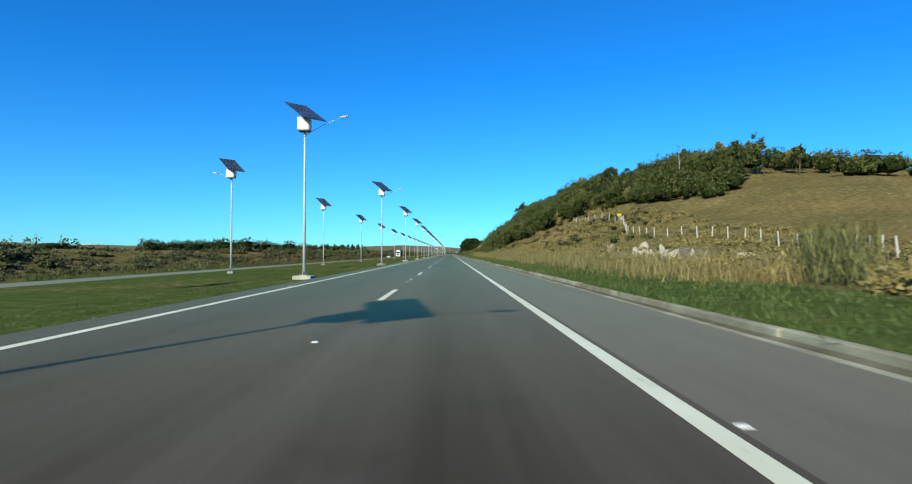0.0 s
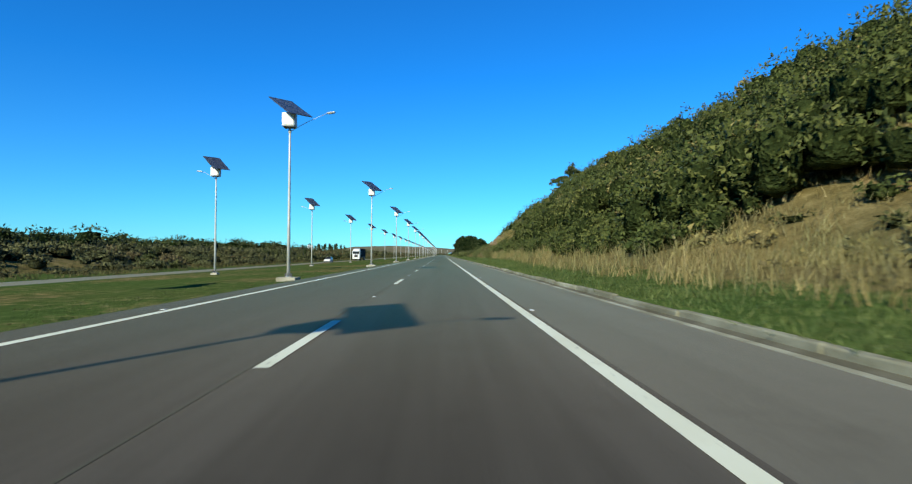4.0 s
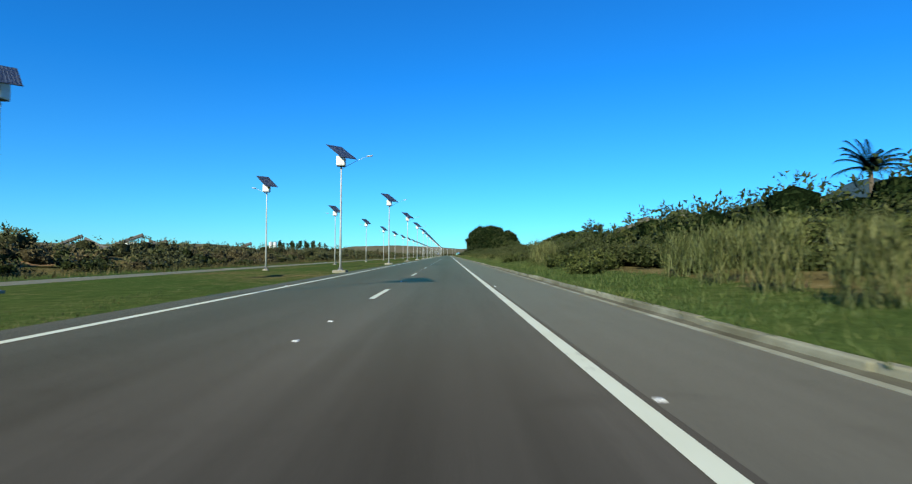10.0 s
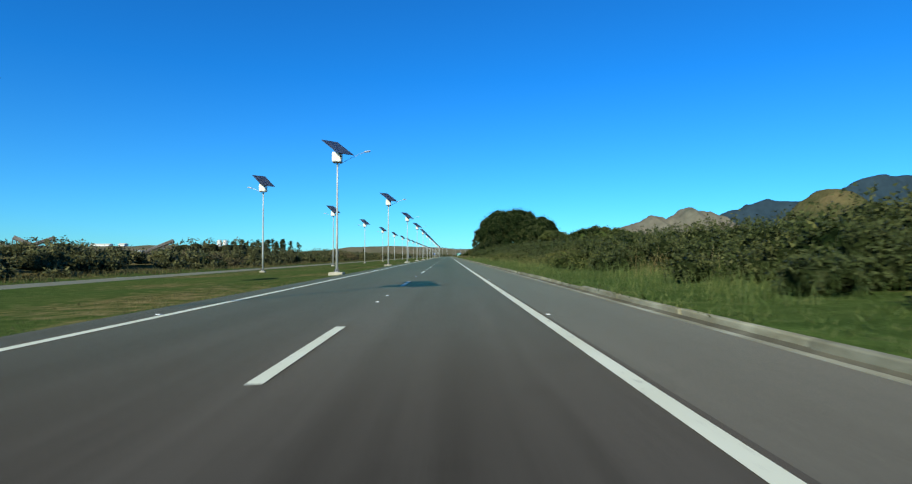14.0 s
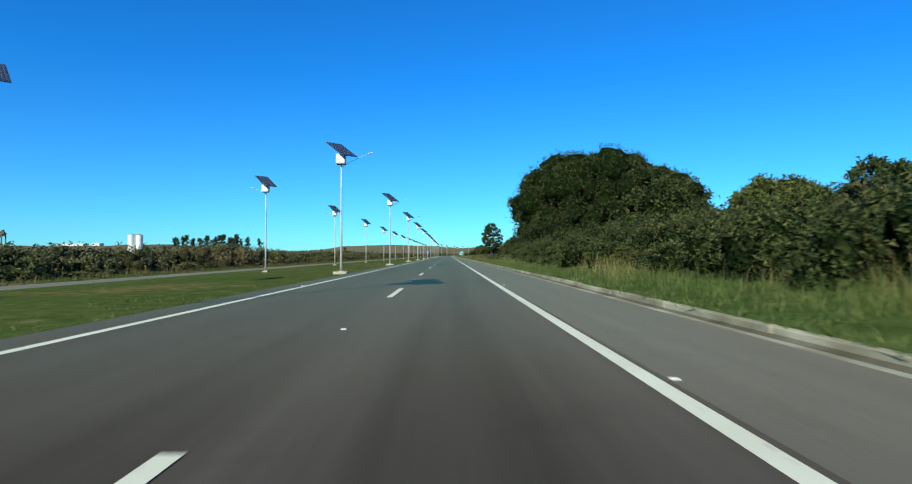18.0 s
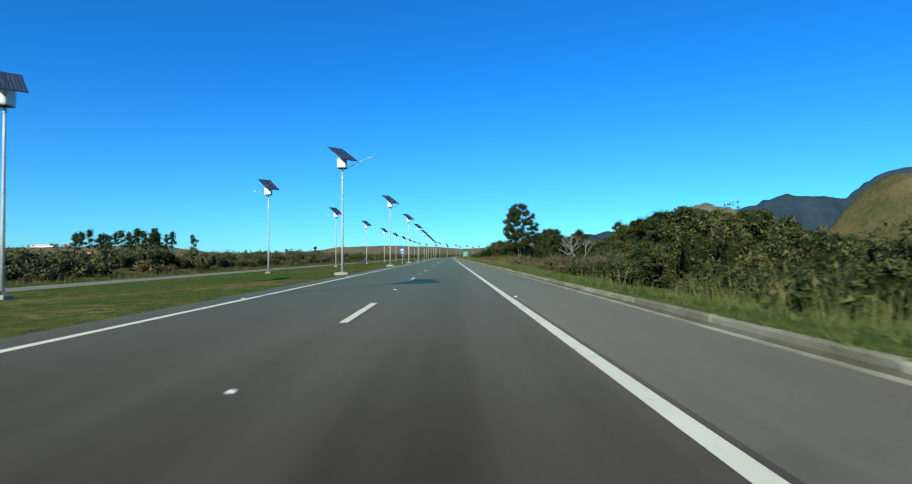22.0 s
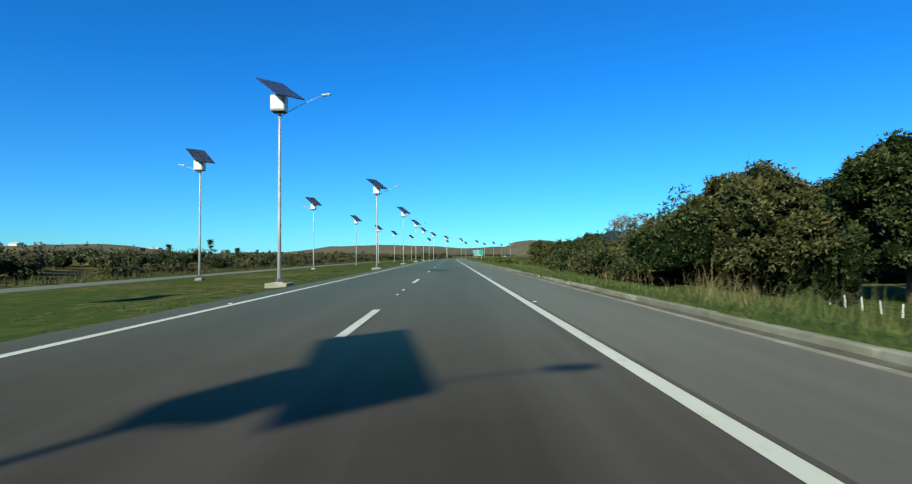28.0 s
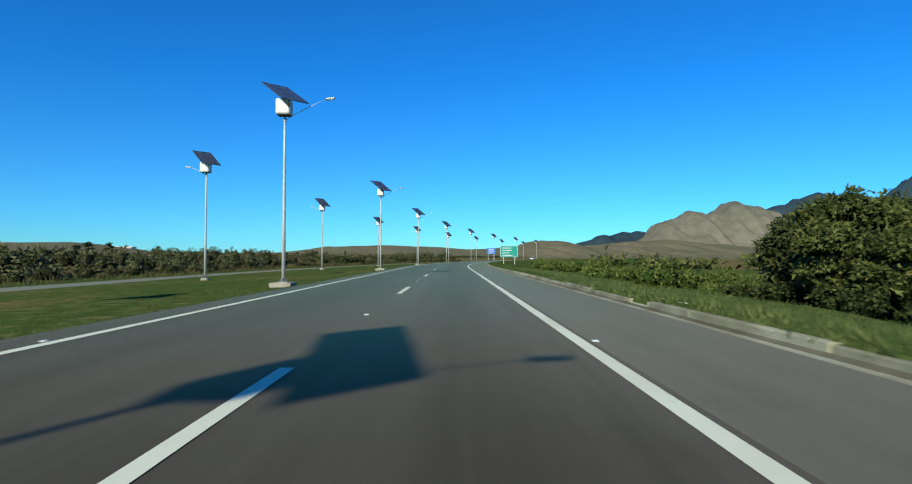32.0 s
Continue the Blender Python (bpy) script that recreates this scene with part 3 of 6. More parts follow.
for a, b in ((FAR_B - 0.6, FAR_B - 0.45),):
    structure("opposite_edge_line", ribbon("opposite_edge_line", a, b, -0.994, M["paint"], S0, S1), "white edge line of the other carriageway", "road marking")


# ---------- solar street lamps in the median ----------
def solar_lamp(place, side, group):
    """A tapered pole on a concrete block; side: which way its arm reaches (+1 right, -1 left)."""
    near = side > 0
    ob = thing("solar_street_lamp", place, "galvanised lamp pole with white battery box and tilted solar panel" if near
               else "galvanised solar lamp pole whose arm reaches over the far carriageway", "street lamp", group)
    part("foundation_block", box(1.15, 1.3, 0.62, (0, 0, -0.09), 0.03) if near else box(0.6, 0.6, 0.5, (0, 0, -0.09), 0.03), M["base"], ob, "pale weathered concrete block")
    part("base_plate", box(0.42, 0.42, 0.03, (0, 0, 0.235 if near else 0.175), 0.008), M["steel"], ob)
    g = bmesh.new()
    for a in range(4):
        box(0.012, 0.15, 0.2, (0, 0.14, 0.35 if near else 0.29), 0.0, g, pose(0, 0, 0))
        bmesh.ops.rotate(g, cent=(0, 0, 0), matrix=Matrix.Rotation(math.pi / 2, 3, "Z"), verts=g.verts)
    part("stiffener", g, M["dark_metal"], ob)
    part("pole", tube([(0, 0, 0.17), (0, 0, 3.5), (0, 0, 7.0), (0, 0, 10.35)], [0.105, 0.088, 0.072, 0.054], 12), M["steel"], ob, smooth=True)
    b = part("battery_box", box(0.78, 0.72, 0.86, (0, -0.1, 9.81), 0.09, segments=3), M["white_box"], ob, "white rounded battery box")
    part("door_panel", box(0.62, 0.02, 0.70, (0, -0.465, 9.81), 0.008), M["white_box"], b)
    part("bottom_tray", box(0.70, 0.64, 0.03, (0, -0.1, 9.37), 0.008), M["dark_metal"], b)
    arm = [(0.05 * side, 0, 9.15)] + [(side * (0.05 + (2.25 if near else 1.3) * t), 0.0, 9.15 + (1.42 if near else 0.95) * t - 0.28 * t * t) for t in (0.25, 0.5, 0.75, 1.0)]
    a = part("lamp_arm", tube(arm, [0.022, 0.020, 0.018, 0.016, 0.014] if near else [0.022, 0.02, 0.018, 0.017, 0.016], 8), M["steel"], ob, smooth=True)
    h = part("lamp_head", box(0.52, 0.22, 0.08, (side * (2.5 if near else 1.55), 0, 10.33 if near else 9.86), 0.03, turn=pose(0, 0, 0, 0, -8 * side, 0)), M["alloy"], a)
    part("lens", box(0.40, 0.18, 0.02, (side * (2.52 if near else 1.57), 0, 10.275 if near else 9.805), 0.006, turn=pose(0, 0, 0, 0, -8 * side, 0)), M["lamp_glass"], h)
    part("collar", tube([(0, 0, 9.07), (0, 0, 9.25)], [0.095, 0.095], 10), M["steel"], ob)
    # The panel leans back towards the north, behind the right shoulder of the road.
    tilt = pose(0, 0, 10.66, 29.5, 0, 43)
    p = part("solar_panel", box(1.56, 2.95, 0.045), M["panel_back"], ob, "dark blue-grey solar panel in an alloy frame", at=tilt)
    for x in (-0.385, 0.385):
        part("cell_field", box(0.74, 2.87, 0.006, (x, 0, 0.0245)), M["cells"], p, "dark glossy solar cells")
    part("rail", box(1.46, 0.05, 0.05, (0, 0.75, -0.05)), M["dark_metal"], p)
    part("rail", box(1.46, 0.05, 0.05, (0, -0.75, -0.05)), M["dark_metal"], p)
    part("panel_bracket", box(0.10, 1.5, 0.10, (0, 0, -0.11)), M["dark_metal"], p)
    return ob


first_near = solar_lamp(spot(0.0, POLE_X, 0.02), 1, "lamps along the near side of the median")
for k in range(1, 33):
    s = POLE_STEP * k
    copy_thing(first_near, pose(*spot(s, POLE_X, 0.02), 0.0, 0.0, -math.degrees(math.atan(max(0, min(s - 1028, 230)) / 570))))
first_far = solar_lamp(spot(FAR_POLE_OFF + 1.4, FAR_POLE_X, 0.0), -1, "lamps along the far side of the median")
for k in range(1, 33):
    s = POLE_STEP * k + FAR_POLE_OFF + float(steps(40.0 * k, (0, 1.4), (150, 1.4), (260, 0.2), (340, -0.7), (440, 0.5), (600, -0.2), (1300, 0.0)))
    copy_thing(first_far, pose(*spot(s, FAR_POLE_X, 0.0), 0.0, 0.0, -math.degrees(math.atan(max(0, min(s - 1028, 230)) / 570))))


# ---------- growth ----------
BALL = []
for r in range(1, 5):
    for k in range(8):
        a, b = 2 * math.pi * (k + 0.5 * (r % 2)) / 8, math.pi * r / 5
        BALL.append((math.sin(b) * math.cos(a), math.sin(b) * math.sin(a), math.cos(b)))
BALL = np.array([(0, 0, 1.0)] + BALL + [(0, 0, -1.0)])
BALL_F = [(0, 1 + k, 1 + (k + 1) % 8) for k in range(8)]
for r in range(3):
    for k in range(8):
        a, b, c, d = 1 + 8 * r + k, 1 + 8 * r + (k + 1) % 8, 9 + 8 * r + (k + 1) % 8, 9 + 8 * r + k
        BALL_F += [(a, d, c), (a, c, b)]
BALL_F = np.array(BALL_F + [(33, 25 + (k + 1) % 8, 25 + k) for k in range(8)])


SMALL = np.array([(0, 0, 0.78)] + [(math.cos(k * math.pi / 3 + 0.5 * r) * 0.87, math.sin(k * math.pi / 3 + 0.5 * r) * 0.87, z) for r, z in ((0, 0.5), (1, -0.5)) for k in range(6)] + [(0, 0, -0.78)])
SMALL_F = [(0, 1 + k, 1 + (k + 1) % 6) for k in range(6)] + [(13, 7 + (k + 1) % 6, 7 + k) for k in range(6)]
for k in range(6):
    SMALL_F += [(1 + k, 7 + k, 7 + (k + 1) % 6), (1 + k, 7 + (k + 1) % 6, 1 + (k + 1) % 6)]
SMALL_F = np.array(SMALL_F)


def leaf_arrays(mid, rad, count, size, low=-0.35, droop=0.25, inner=0.66):
    """Leaves in tufts over the shells of many clumps: mid (n, 3), rad (n, 3), count a clump."""
    n, each = len(mid), 6
    tufts = np.maximum(np.broadcast_to(np.asarray(count), (n,)) / each, 3).astype(int)
    who = np.repeat(np.arange(n), tufts)
    d = rng.normal(size=(len(who), 3))
    d /= np.linalg.norm(d, axis=1, keepdims=True)
    d[:, 2] = np.where(d[:, 2] < low, -d[:, 2], d[:, 2])
    heart = mid[who] + d * rad[who] * rng.uniform(inner, 1.0, (len(who), 1))
    d, heart = np.repeat(d, each, 0), np.repeat(heart, each, 0)
    off = rng.normal(size=d.shape)
    p = heart + off * size * 0.62
    way = d * 0.6 + off * 0.35 + rng.normal(size=d.shape) * 0.55
    way[:, 2] -= droop
    way /= np.linalg.norm(way, axis=1, keepdims=True)
    side = np.cross(way, rng.normal(size=d.shape))
    side /= np.linalg.norm(side, axis=1, keepdims=True) + 1e-9
    sz = size * rng.uniform(0.55, 1.4, (len(d), 1))
    v = np.stack([p - way * sz * 0.42 - side * sz * 0.32, p - way * sz * 0.25 + side * sz * 0.34, p + way * sz * 0.7], 1).reshape(-1, 3)
    return v, np.arange(len(v)).reshape(-1, 3), np.repeat(d * 0.7 + off * 0.45 + [0, 0, 0.25], 3, 0)


def core_arrays(mid, rad, shrink=0.82, ball=BALL, faces=BALL_F):
    n = len(mid)
    jig = rng.uniform(0.78, 1.14, (n, len(ball), 1))
    v = (mid[:, None] + ball[None] * jig * rad[:, None] * shrink).reshape(-1, 3)
    f = (faces[None] + (np.arange(n) * len(ball))[:, None, None]).reshape(-1, 3)
    return v, f


def foliage(name, mid, rad, count, size, leaf, low=-0.35, shrink=0.8, droop=0.25, core=True, plain=False, inner=0.66):
    """One mesh of clumps: dark cores under a coat of single leaves."""
    mid, rad = np.asarray(mid, float), np.asarray(rad, float)
    v, tri, out = leaf_arrays(mid, rad, np.asarray(count) * 1.3, size * 1.25, low, droop, inner)
    idx = np.zeros(len(tri), int)
    # The dark cores stand in for shade between the tufts of leaves.
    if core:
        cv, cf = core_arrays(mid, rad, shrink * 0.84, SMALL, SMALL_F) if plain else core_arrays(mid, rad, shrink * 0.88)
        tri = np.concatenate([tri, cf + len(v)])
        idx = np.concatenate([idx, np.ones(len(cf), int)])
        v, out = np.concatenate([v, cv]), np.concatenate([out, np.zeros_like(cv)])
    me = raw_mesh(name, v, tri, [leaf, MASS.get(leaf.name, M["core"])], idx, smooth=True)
    me.attributes.new("outward", "FLOAT_VECTOR", "POINT").data.foreach_set("vector", out.astype(np.float32).ravel())
    return me


def scatter(s0, s1, l0, l1, n, keep=None):
    s, l = rng.uniform(s0, s1, n), rng.uniform(l0, l1, n)
    if keep is not None:
        ok = keep(s, l)
        s, l = s[ok], l[ok]
    return s, l


def thicket(name, s, l, height, wide, count, size, leaf, label, sink=0.25):
    """A mass of growth on the land, of clumps of the given heights."""
    z = land(s, l)
    h = height * rng.uniform(0.55, 1.25, len(s))
    w = wide * rng.uniform(0.7, 1.3, len(s))
    mid = np.stack([l + bend(s), s, z + h * 0.5 - sink], -1)
    rad = np.stack([w, w * rng.uniform(0.8, 1.2, len(s)), h * 0.55], -1)
    ob = new(name, foliage(name, mid, rad, count, size, leaf, plain=True))
    return tagged(ob, label, "undergrowth", kind="stuff")


def blades(name, s, l, height, spread, per, leaf, label, lean=0.35, width=0.02, base=None, short=False):
    """Tufts of grass, each of some thin blades."""
    n = len(s)
    z = land(s, l) if base is None else base
    root = np.repeat(np.stack([l + bend(s), s, z - 0.03], -1), per, 0)
    root[:, :2] += rng.normal(0, spread, (n * per, 2))
    h = np.repeat(height * rng.uniform(0.5, 1.3, n), per) * rng.uniform(0.5, 1.15, n * per)
    tilt = rng.normal(0, lean, (n * per, 2)) * h[:, None]
    a = rng.uniform(0, math.pi, n * per)
    w = (width * rng.uniform(0.6, 1.5, n * per))[:, None] * np.stack([np.cos(a), np.sin(a), np.zeros_like(a)], -1)
    if short:
        v = np.stack([root - w, root + w, root + np.stack([tilt[:, 0], tilt[:, 1], h], -1)], 1).reshape(-1, 3)
        return tagged(new(name, raw_mesh(name, v, np.arange(len(v)).reshape(-1, 3), [leaf])), label, "grass", kind="stuff")
    midp = root + np.stack([tilt[:, 0] * 0.35, tilt[:, 1] * 0.35, h * 0.6], -1)
    tip = root + np.stack([tilt[:, 0], tilt[:, 1], h], -1)
    v = np.stack([root - w, root + w, midp + w * 0.7, tip, midp - w * 0.7], 1).reshape(-1, 3)
    i = np.arange(n * per)[:, None] * 5
    f = np.concatenate([i + [0, 1, 2], i + [0, 2, 4], i + [4, 2, 3]])
    ob = new(name, raw_mesh(name, v, f, [leaf]))
    return tagged(ob, label, "grass", kind="stuff")


def branching(bm, start, way, length, radius, depth, tips, spread=0.6, sides=6):
    """Limbs that fork; their ends are gathered in tips."""
    pts, p, w = [start], start.copy(), way.copy()
    for _ in range(3):
        w = (w + Vector(rng.normal(0, 0.13, 3))).normalized()
        p = p + w * length / 3
        pts.append(p.copy())
    tube(pts, [radius, radius * 0.88, radius * 0.76, radius * 0.62], sides, bm, cap=False)
    if depth == 0:
        tips.append(p)
        return
    for k in range(2 + (depth > 1)):
        turn = Vector(rng.normal(0, spread, 3))
        turn.z = abs(turn.z) * 0.4 + 0.12
        branching(bm, p, (w + turn).normalized(), length * 0.72, radius * 0.58, depth - 1, tips, spread, max(4, sides - 1))
    if depth > 1:
        tips.append(p)


def tree(name, place, tall, wide, label, leaf, clumps=34, per=150, size=0.3, trunk=0.3, bole=0.3, bark="bark", low=0.2, seed=1, open_=0.0, squash=1.0, fine=1.0, stems=0):
    """A trunk with forking limbs and a crown of clumps with gaps between them."""
    global rng
    kept, rng = rng, np.random.default_rng(seed)
    ob = thing(name, place, label, "tree")
    bm, tips = bmesh.new(), []
    top = Vector((0, 0, tall * bole))
    tube([(0, 0, -0.3), (0.03, 0, tall * bole * 0.5), tuple(top)], [trunk * 1.25, trunk, trunk * 0.85], 9, bm)
    for k in range(stems):
        x, y = rng.uniform(-1.3, 1.3, 2)
        tube([(x, y, -0.3), (x * 1.2, y * 1.1, tall * 0.35), (x * 1.7, y * 1.4, tall * 0.75)], [trunk * 0.8, trunk * 0.6, trunk * 0.3], 8, bm)
    for k in range(5):
        a = 2 * math.pi * k / 5 + rng.uniform(-0.4, 0.4)
        branching(bm, top.copy(), Vector((math.cos(a) * wide / tall * 1.5, math.sin(a) * wide / tall * 1.5, 0.8)).normalized(), min(tall * 0.24, wide * 0.38), trunk * 0.5, 2, tips)
    part("trunk", bm, M[bark], ob, smooth=True)
    d = rng.normal(size=(clumps, 3))
    d /= np.linalg.norm(d, axis=1, keepdims=True)
    d *= rng.uniform(0.35, 1.0, (clumps, 1)) ** 0.5
    d[:, 2] = np.where(d[:, 2] < -low - 0.55, -d[:, 2], d[:, 2])
    mz = tall * (0.5 + 0.5 * low)
    mid = d * [wide * 0.82, wide * 0.82, (tall - mz) * 0.86] + [0, 0, mz]
    r = wide * fine * rng.uniform(0.18, 0.38, (clumps, 1)) * (1 - open_ * 0.4)
    rad = r * rng.uniform(0.8, 1.2, (clumps, 3)) * [1, 1, 0.8 * squash]
    part("crown", foliage("crown", mid, rad, per, size, M[leaf], -0.8, 0.84 - open_ * 1.0, plain=per < 100, inner=0.25 if open_ else 0.66), None, ob)
    rng = kept
    return ob


def bare_tree(name, place, tall, label, bark="bark_pale", leaf=None, seed=1, trunk=0.14, spread=0.7):
    global rng
    kept, rng = rng, np.random.default_rng(seed)
    ob = thing(name, place, label, "tree")
    bm, tips = bmesh.new(), []
    tube([(0, 0, -0.3), (0.05, 0.02, tall * 0.18), (0.02, 0, tall * 0.36)], [trunk * 1.3, trunk, trunk * 0.85], 8, bm)
    for k in range(4):
        a = 2 * math.pi * k / 4 + rng.uniform(-0.5, 0.5)
        branching(bm, Vector((0.02, 0, tall * (0.34 if k else 0.3))), Vector((math.cos(a) * 0.6, math.sin(a) * 0.6, 0.9)).normalized(), tall * 0.27, trunk * 0.6, 3, tips, spread)
    part("trunk", bm, M[bark], ob, smooth=True)
    if leaf:
        t = np.array([tuple(p) for p in tips])
        part("crown", foliage("crown", t, np.full((len(t), 3), tall * 0.05), 18, 0.13, M[leaf], -1, core=False), None, ob)
    rng = kept
    return ob


def cane(place, tall, wide, seed, label="clump of tall grey-green canes beside the verge", mats=("leaf_cane",), stalks=34):
    """A stand of upright canes with drooping strap leaves."""
    local = np.random.default_rng(seed)
    ob = thing("cane_clump", place, label, "cane", "cane clumps on the verge")
    bm = bmesh.new()
    for k in range(stalks):
        a, r = local.uniform(0, 2 * math.pi), wide * math.sqrt(local.uniform(0, 1))
        x, y, h = r * math.cos(a), r * math.sin(a), tall * local.uniform(0.6, 1.1)
        lx, ly = local.normal(0, 0.2, 2) * h
        tube([(x, y, -0.2), (x + lx * 0.4, y + ly * 0.4, h * 0.55), (x + lx, y + ly, h)], [0.010, 0.008, 0.003], 4, bm, cap=False)
    tagged(part("cane_stand", bm, M["leaf_cane"], ob), "thin grey-green canes", kind="stuff")
    n = stalks * 12
    a, r = local.uniform(0, 2 * math.pi, n), wide * np.sqrt(local.uniform(0, 1, n))
    p = np.stack([r * np.cos(a), r * np.sin(a), tall * local.uniform(0.0, 0.75, n)], -1)
    b = local.uniform(0, 2 * math.pi, n)
    way = np.stack([np.cos(b), np.sin(b), np.zeros(n)], -1)
    side = np.stack([-np.sin(b), np.cos(b), np.zeros(n)], -1) * 0.011
    ln = local.uniform(0.2, 0.5, (n, 1))
    m1 = p + way * ln * 0.5 + [0, 0, 0.32]
    m2 = p + way * ln + [0, 0, 0.5]
    v = np.stack([p - side, p + side, m1 + side, m2, m1 - side], 1).reshape(-1, 3)
    i = np.arange(n)[:, None] * 5
    tagged(part("blade_mass", raw_mesh("blade_mass", v, np.concatenate([i + [0, 1, 2], i + [0, 2, 4], i + [4, 2, 3]]), [M[mats[0]]]), None, ob), "narrow grey-green strap leaves", kind="stuff")
    return ob


def snag(place, tall, label):
    """A dead stem with a few broken stubs."""
    ob = thing("pale_snag", place, label, "tree")
    bm = tube([(0, 0, -0.3), (0.1, 0, tall * 0.4), (-0.05, 0.05, tall * 0.75), (0.15, 0, tall)], [0.17, 0.13, 0.09, 0.03], 7)
    for h, x, y in ((0.55, 0.9, 0.2), (0.68, -0.7, 0.3), (0.8, 0.6, -0.4)):
        tube([(0, 0, tall * h), (x * 0.6, y * 0.6, tall * h + 0.5), (x, y, tall * h + 1.3)], [0.06, 0.04, 0.015], 5, bm)
    part("trunk", bm, M["bark_pale"], ob, smooth=True)


# ---------- the wooded hill on the right ----------
def on_hill(s, l):
    edge = steps(s, (60, 200), (101, 200), (106, 55), (114, 44), (126, 39), (135, 33), (137.5, 28), (139.5, 20), (146, 17), (150, 13.5), (166, 11.5), (180, 12.5), (228, 14.0), (238, 15.5), (247, 17), (250, 20), (270, 22), (274, 16.5), (284, 18.0), (296, 17.5), (304, 13.5), (312, 12.3), (340, 11.5))
    field = (l > 52) & (s < 105 + (l - 52) * 1.9 + 5 * smooth_noise(s, l, 9, 10))
    return (l > edge + 2.5 * smooth_noise(s, l, 12, 9)) & ~field


s, l = scatter(102, 326, 12, 78, 2900, lambda s, l: on_hill(s, l) & ((l < 62) | (s < 215)))
h = (3.9 + 3.4 * smooth_noise(s, l, 13, 61)) * (1 - steps(s, (284, 0), (304, 0.45)) * steps(l, (16, 1), (21, 0)))
upper = l > 38
h = h * (1 + 0.35 * upper * steps(s, (105, 0), (128, 1), (190, 1), (225, 0)))
thicket("hill_scrub", s[~upper], l[~upper], h[~upper], 1.85, 116, 0.225, M["leaf_hill"], "dense olive-green scrub covering the hillside")
thicket("upper_hill_scrub", s[upper], l[upper], h[upper], 1.85, 60, 0.30, M["leaf_hill"], "dense olive-green scrub on the upper hillside")


def clear_patch(s, l):
    """Where rock and red earth lie open on the slope."""
    return ((np.abs(s - 52) < 10) & (np.abs(l - 20) < 5)) | ((np.abs(s - 123) < 4) & (np.abs(l - 21) < 2.6)) | ((np.abs(s - 295.5) < 3.0) & (np.abs(l - 11.4) < 1.8))


s, l = scatter(30, 165, 10.5, 40, 1100, lambda s, l: (smooth_noise(s, l, 7, 91) > -0.08) & ~on_hill(s, l) & ~clear_patch(s, l))
thicket("slope_scrub", s, l, 0.75, 0.8, 46, 0.17, M["leaf_dry"], "low tawny brush scattered over the cut slope")
s, l = scatter(92, 172, 12, 37, 640, lambda s, l: (smooth_noise(s, l, 5, 99) > -0.22) & ~on_hill(s, l) & ~clear_patch(s, l))
tan_one = smooth_noise(s, l, 4, 100) > -0.02
for name, pick, leaf, label in (("slope_tufts", tan_one, "leaf_dry", "tawny tufts over the cut slope"), ("slope_olive_tufts", ~tan_one, "leaf_olive", "dull olive tufts over the cut slope")):
    thicket(name, s[pick], l[pick], 0.85, 0.75, 60, 0.14, M[leaf], label)
s, l = scatter(60, 320, 10, 26, 240, lambda s, l: (smooth_noise(s, l, 6, 92) > 0.06) & ~on_hill(s, l) & ~clear_patch(s, l))
thicket("green_brush", s, l, 1.1, 0.8, 70, 0.17, M["leaf_hill"], "small olive bushes dotted over the cut slope")
s, l = scatter(235, 300, 9.0, 15.0, 640, lambda s, l: (smooth_noise(s, l, 6, 93) > -0.3) & ~clear_patch(s, l) & ((s < 262) | (l < 12.6)))
grey_one = smooth_noise(s, l, 5, 98) > 0.1
h = 1.45 * steps(l, (9.0, 0.4), (11, 1), (14, 0.55)) * steps(s, (258, 1), (266, 0.72), (290, 0.72), (296, 1))
thicket("cutting_brush", s[~grey_one], l[~grey_one], h[~grey_one], 0.8, 80, 0.16, M["leaf_russet"], "brown brush below the rocks of the cutting")
thicket("cutting_scrub", s[grey_one], l[grey_one], h[grey_one] * 1.1, 0.8, 80, 0.16, M["leaf_olive"], "dull olive scrub below the rocks of the cutting")
s, l = scatter(248, 296, 14, 21, 260, lambda s, l: (s < 266) | ((smooth_noise(s, l, 4, 97) > 0.02) & (l > 14.6)))
thicket("tawny_brush", s, l, 1.5 * steps(s, (262, 1), (270, 1.25)), 0.8, 110, 0.16, M["leaf_dry"], "tawny dried brush hanging over the cut slope")
s, l = scatter(-20, 340, 66, 118, 620, lambda s, l: (l > steps(s, (-20, 112), (90, 97), (125, 84), (150, 70), (175, 66))))
thicket("ridge_scrub", s, l, 4.6, 3.0, 110, 0.42, M["leaf_hill"], "dark green bushes along the ridge above a brown field")
s, l = scatter(95, 320, 11.5, 34, 420, lambda s, l: (smooth_noise(s, l, 8, 12) > 0.02) & ~on_hill(s, l) & ~clear_patch(s, l))
thicket("dry_scrub", s, l, 1.3, 0.9, 70, 0.24, M["leaf_dry"], "low dry brown brush on the cut slope")
s, l = scatter(20, 120, 10, 34, 160, lambda s, l: (smooth_noise(s, l, 8, 13) > 0.12) & ~clear_patch(s, l))
thicket("slope_brush", s, l, 0.8, 0.7, 60, 0.2, M["leaf_dry"], "scattered low brown brush below the fence")
s, l = scatter(150, 252, 10.3, 16, 330)
thicket("hill_foot_scrub", s, l, 1.7, 1.0, 100, 0.17, M["leaf_hill"], "low mixed scrub along the foot of the hillside")
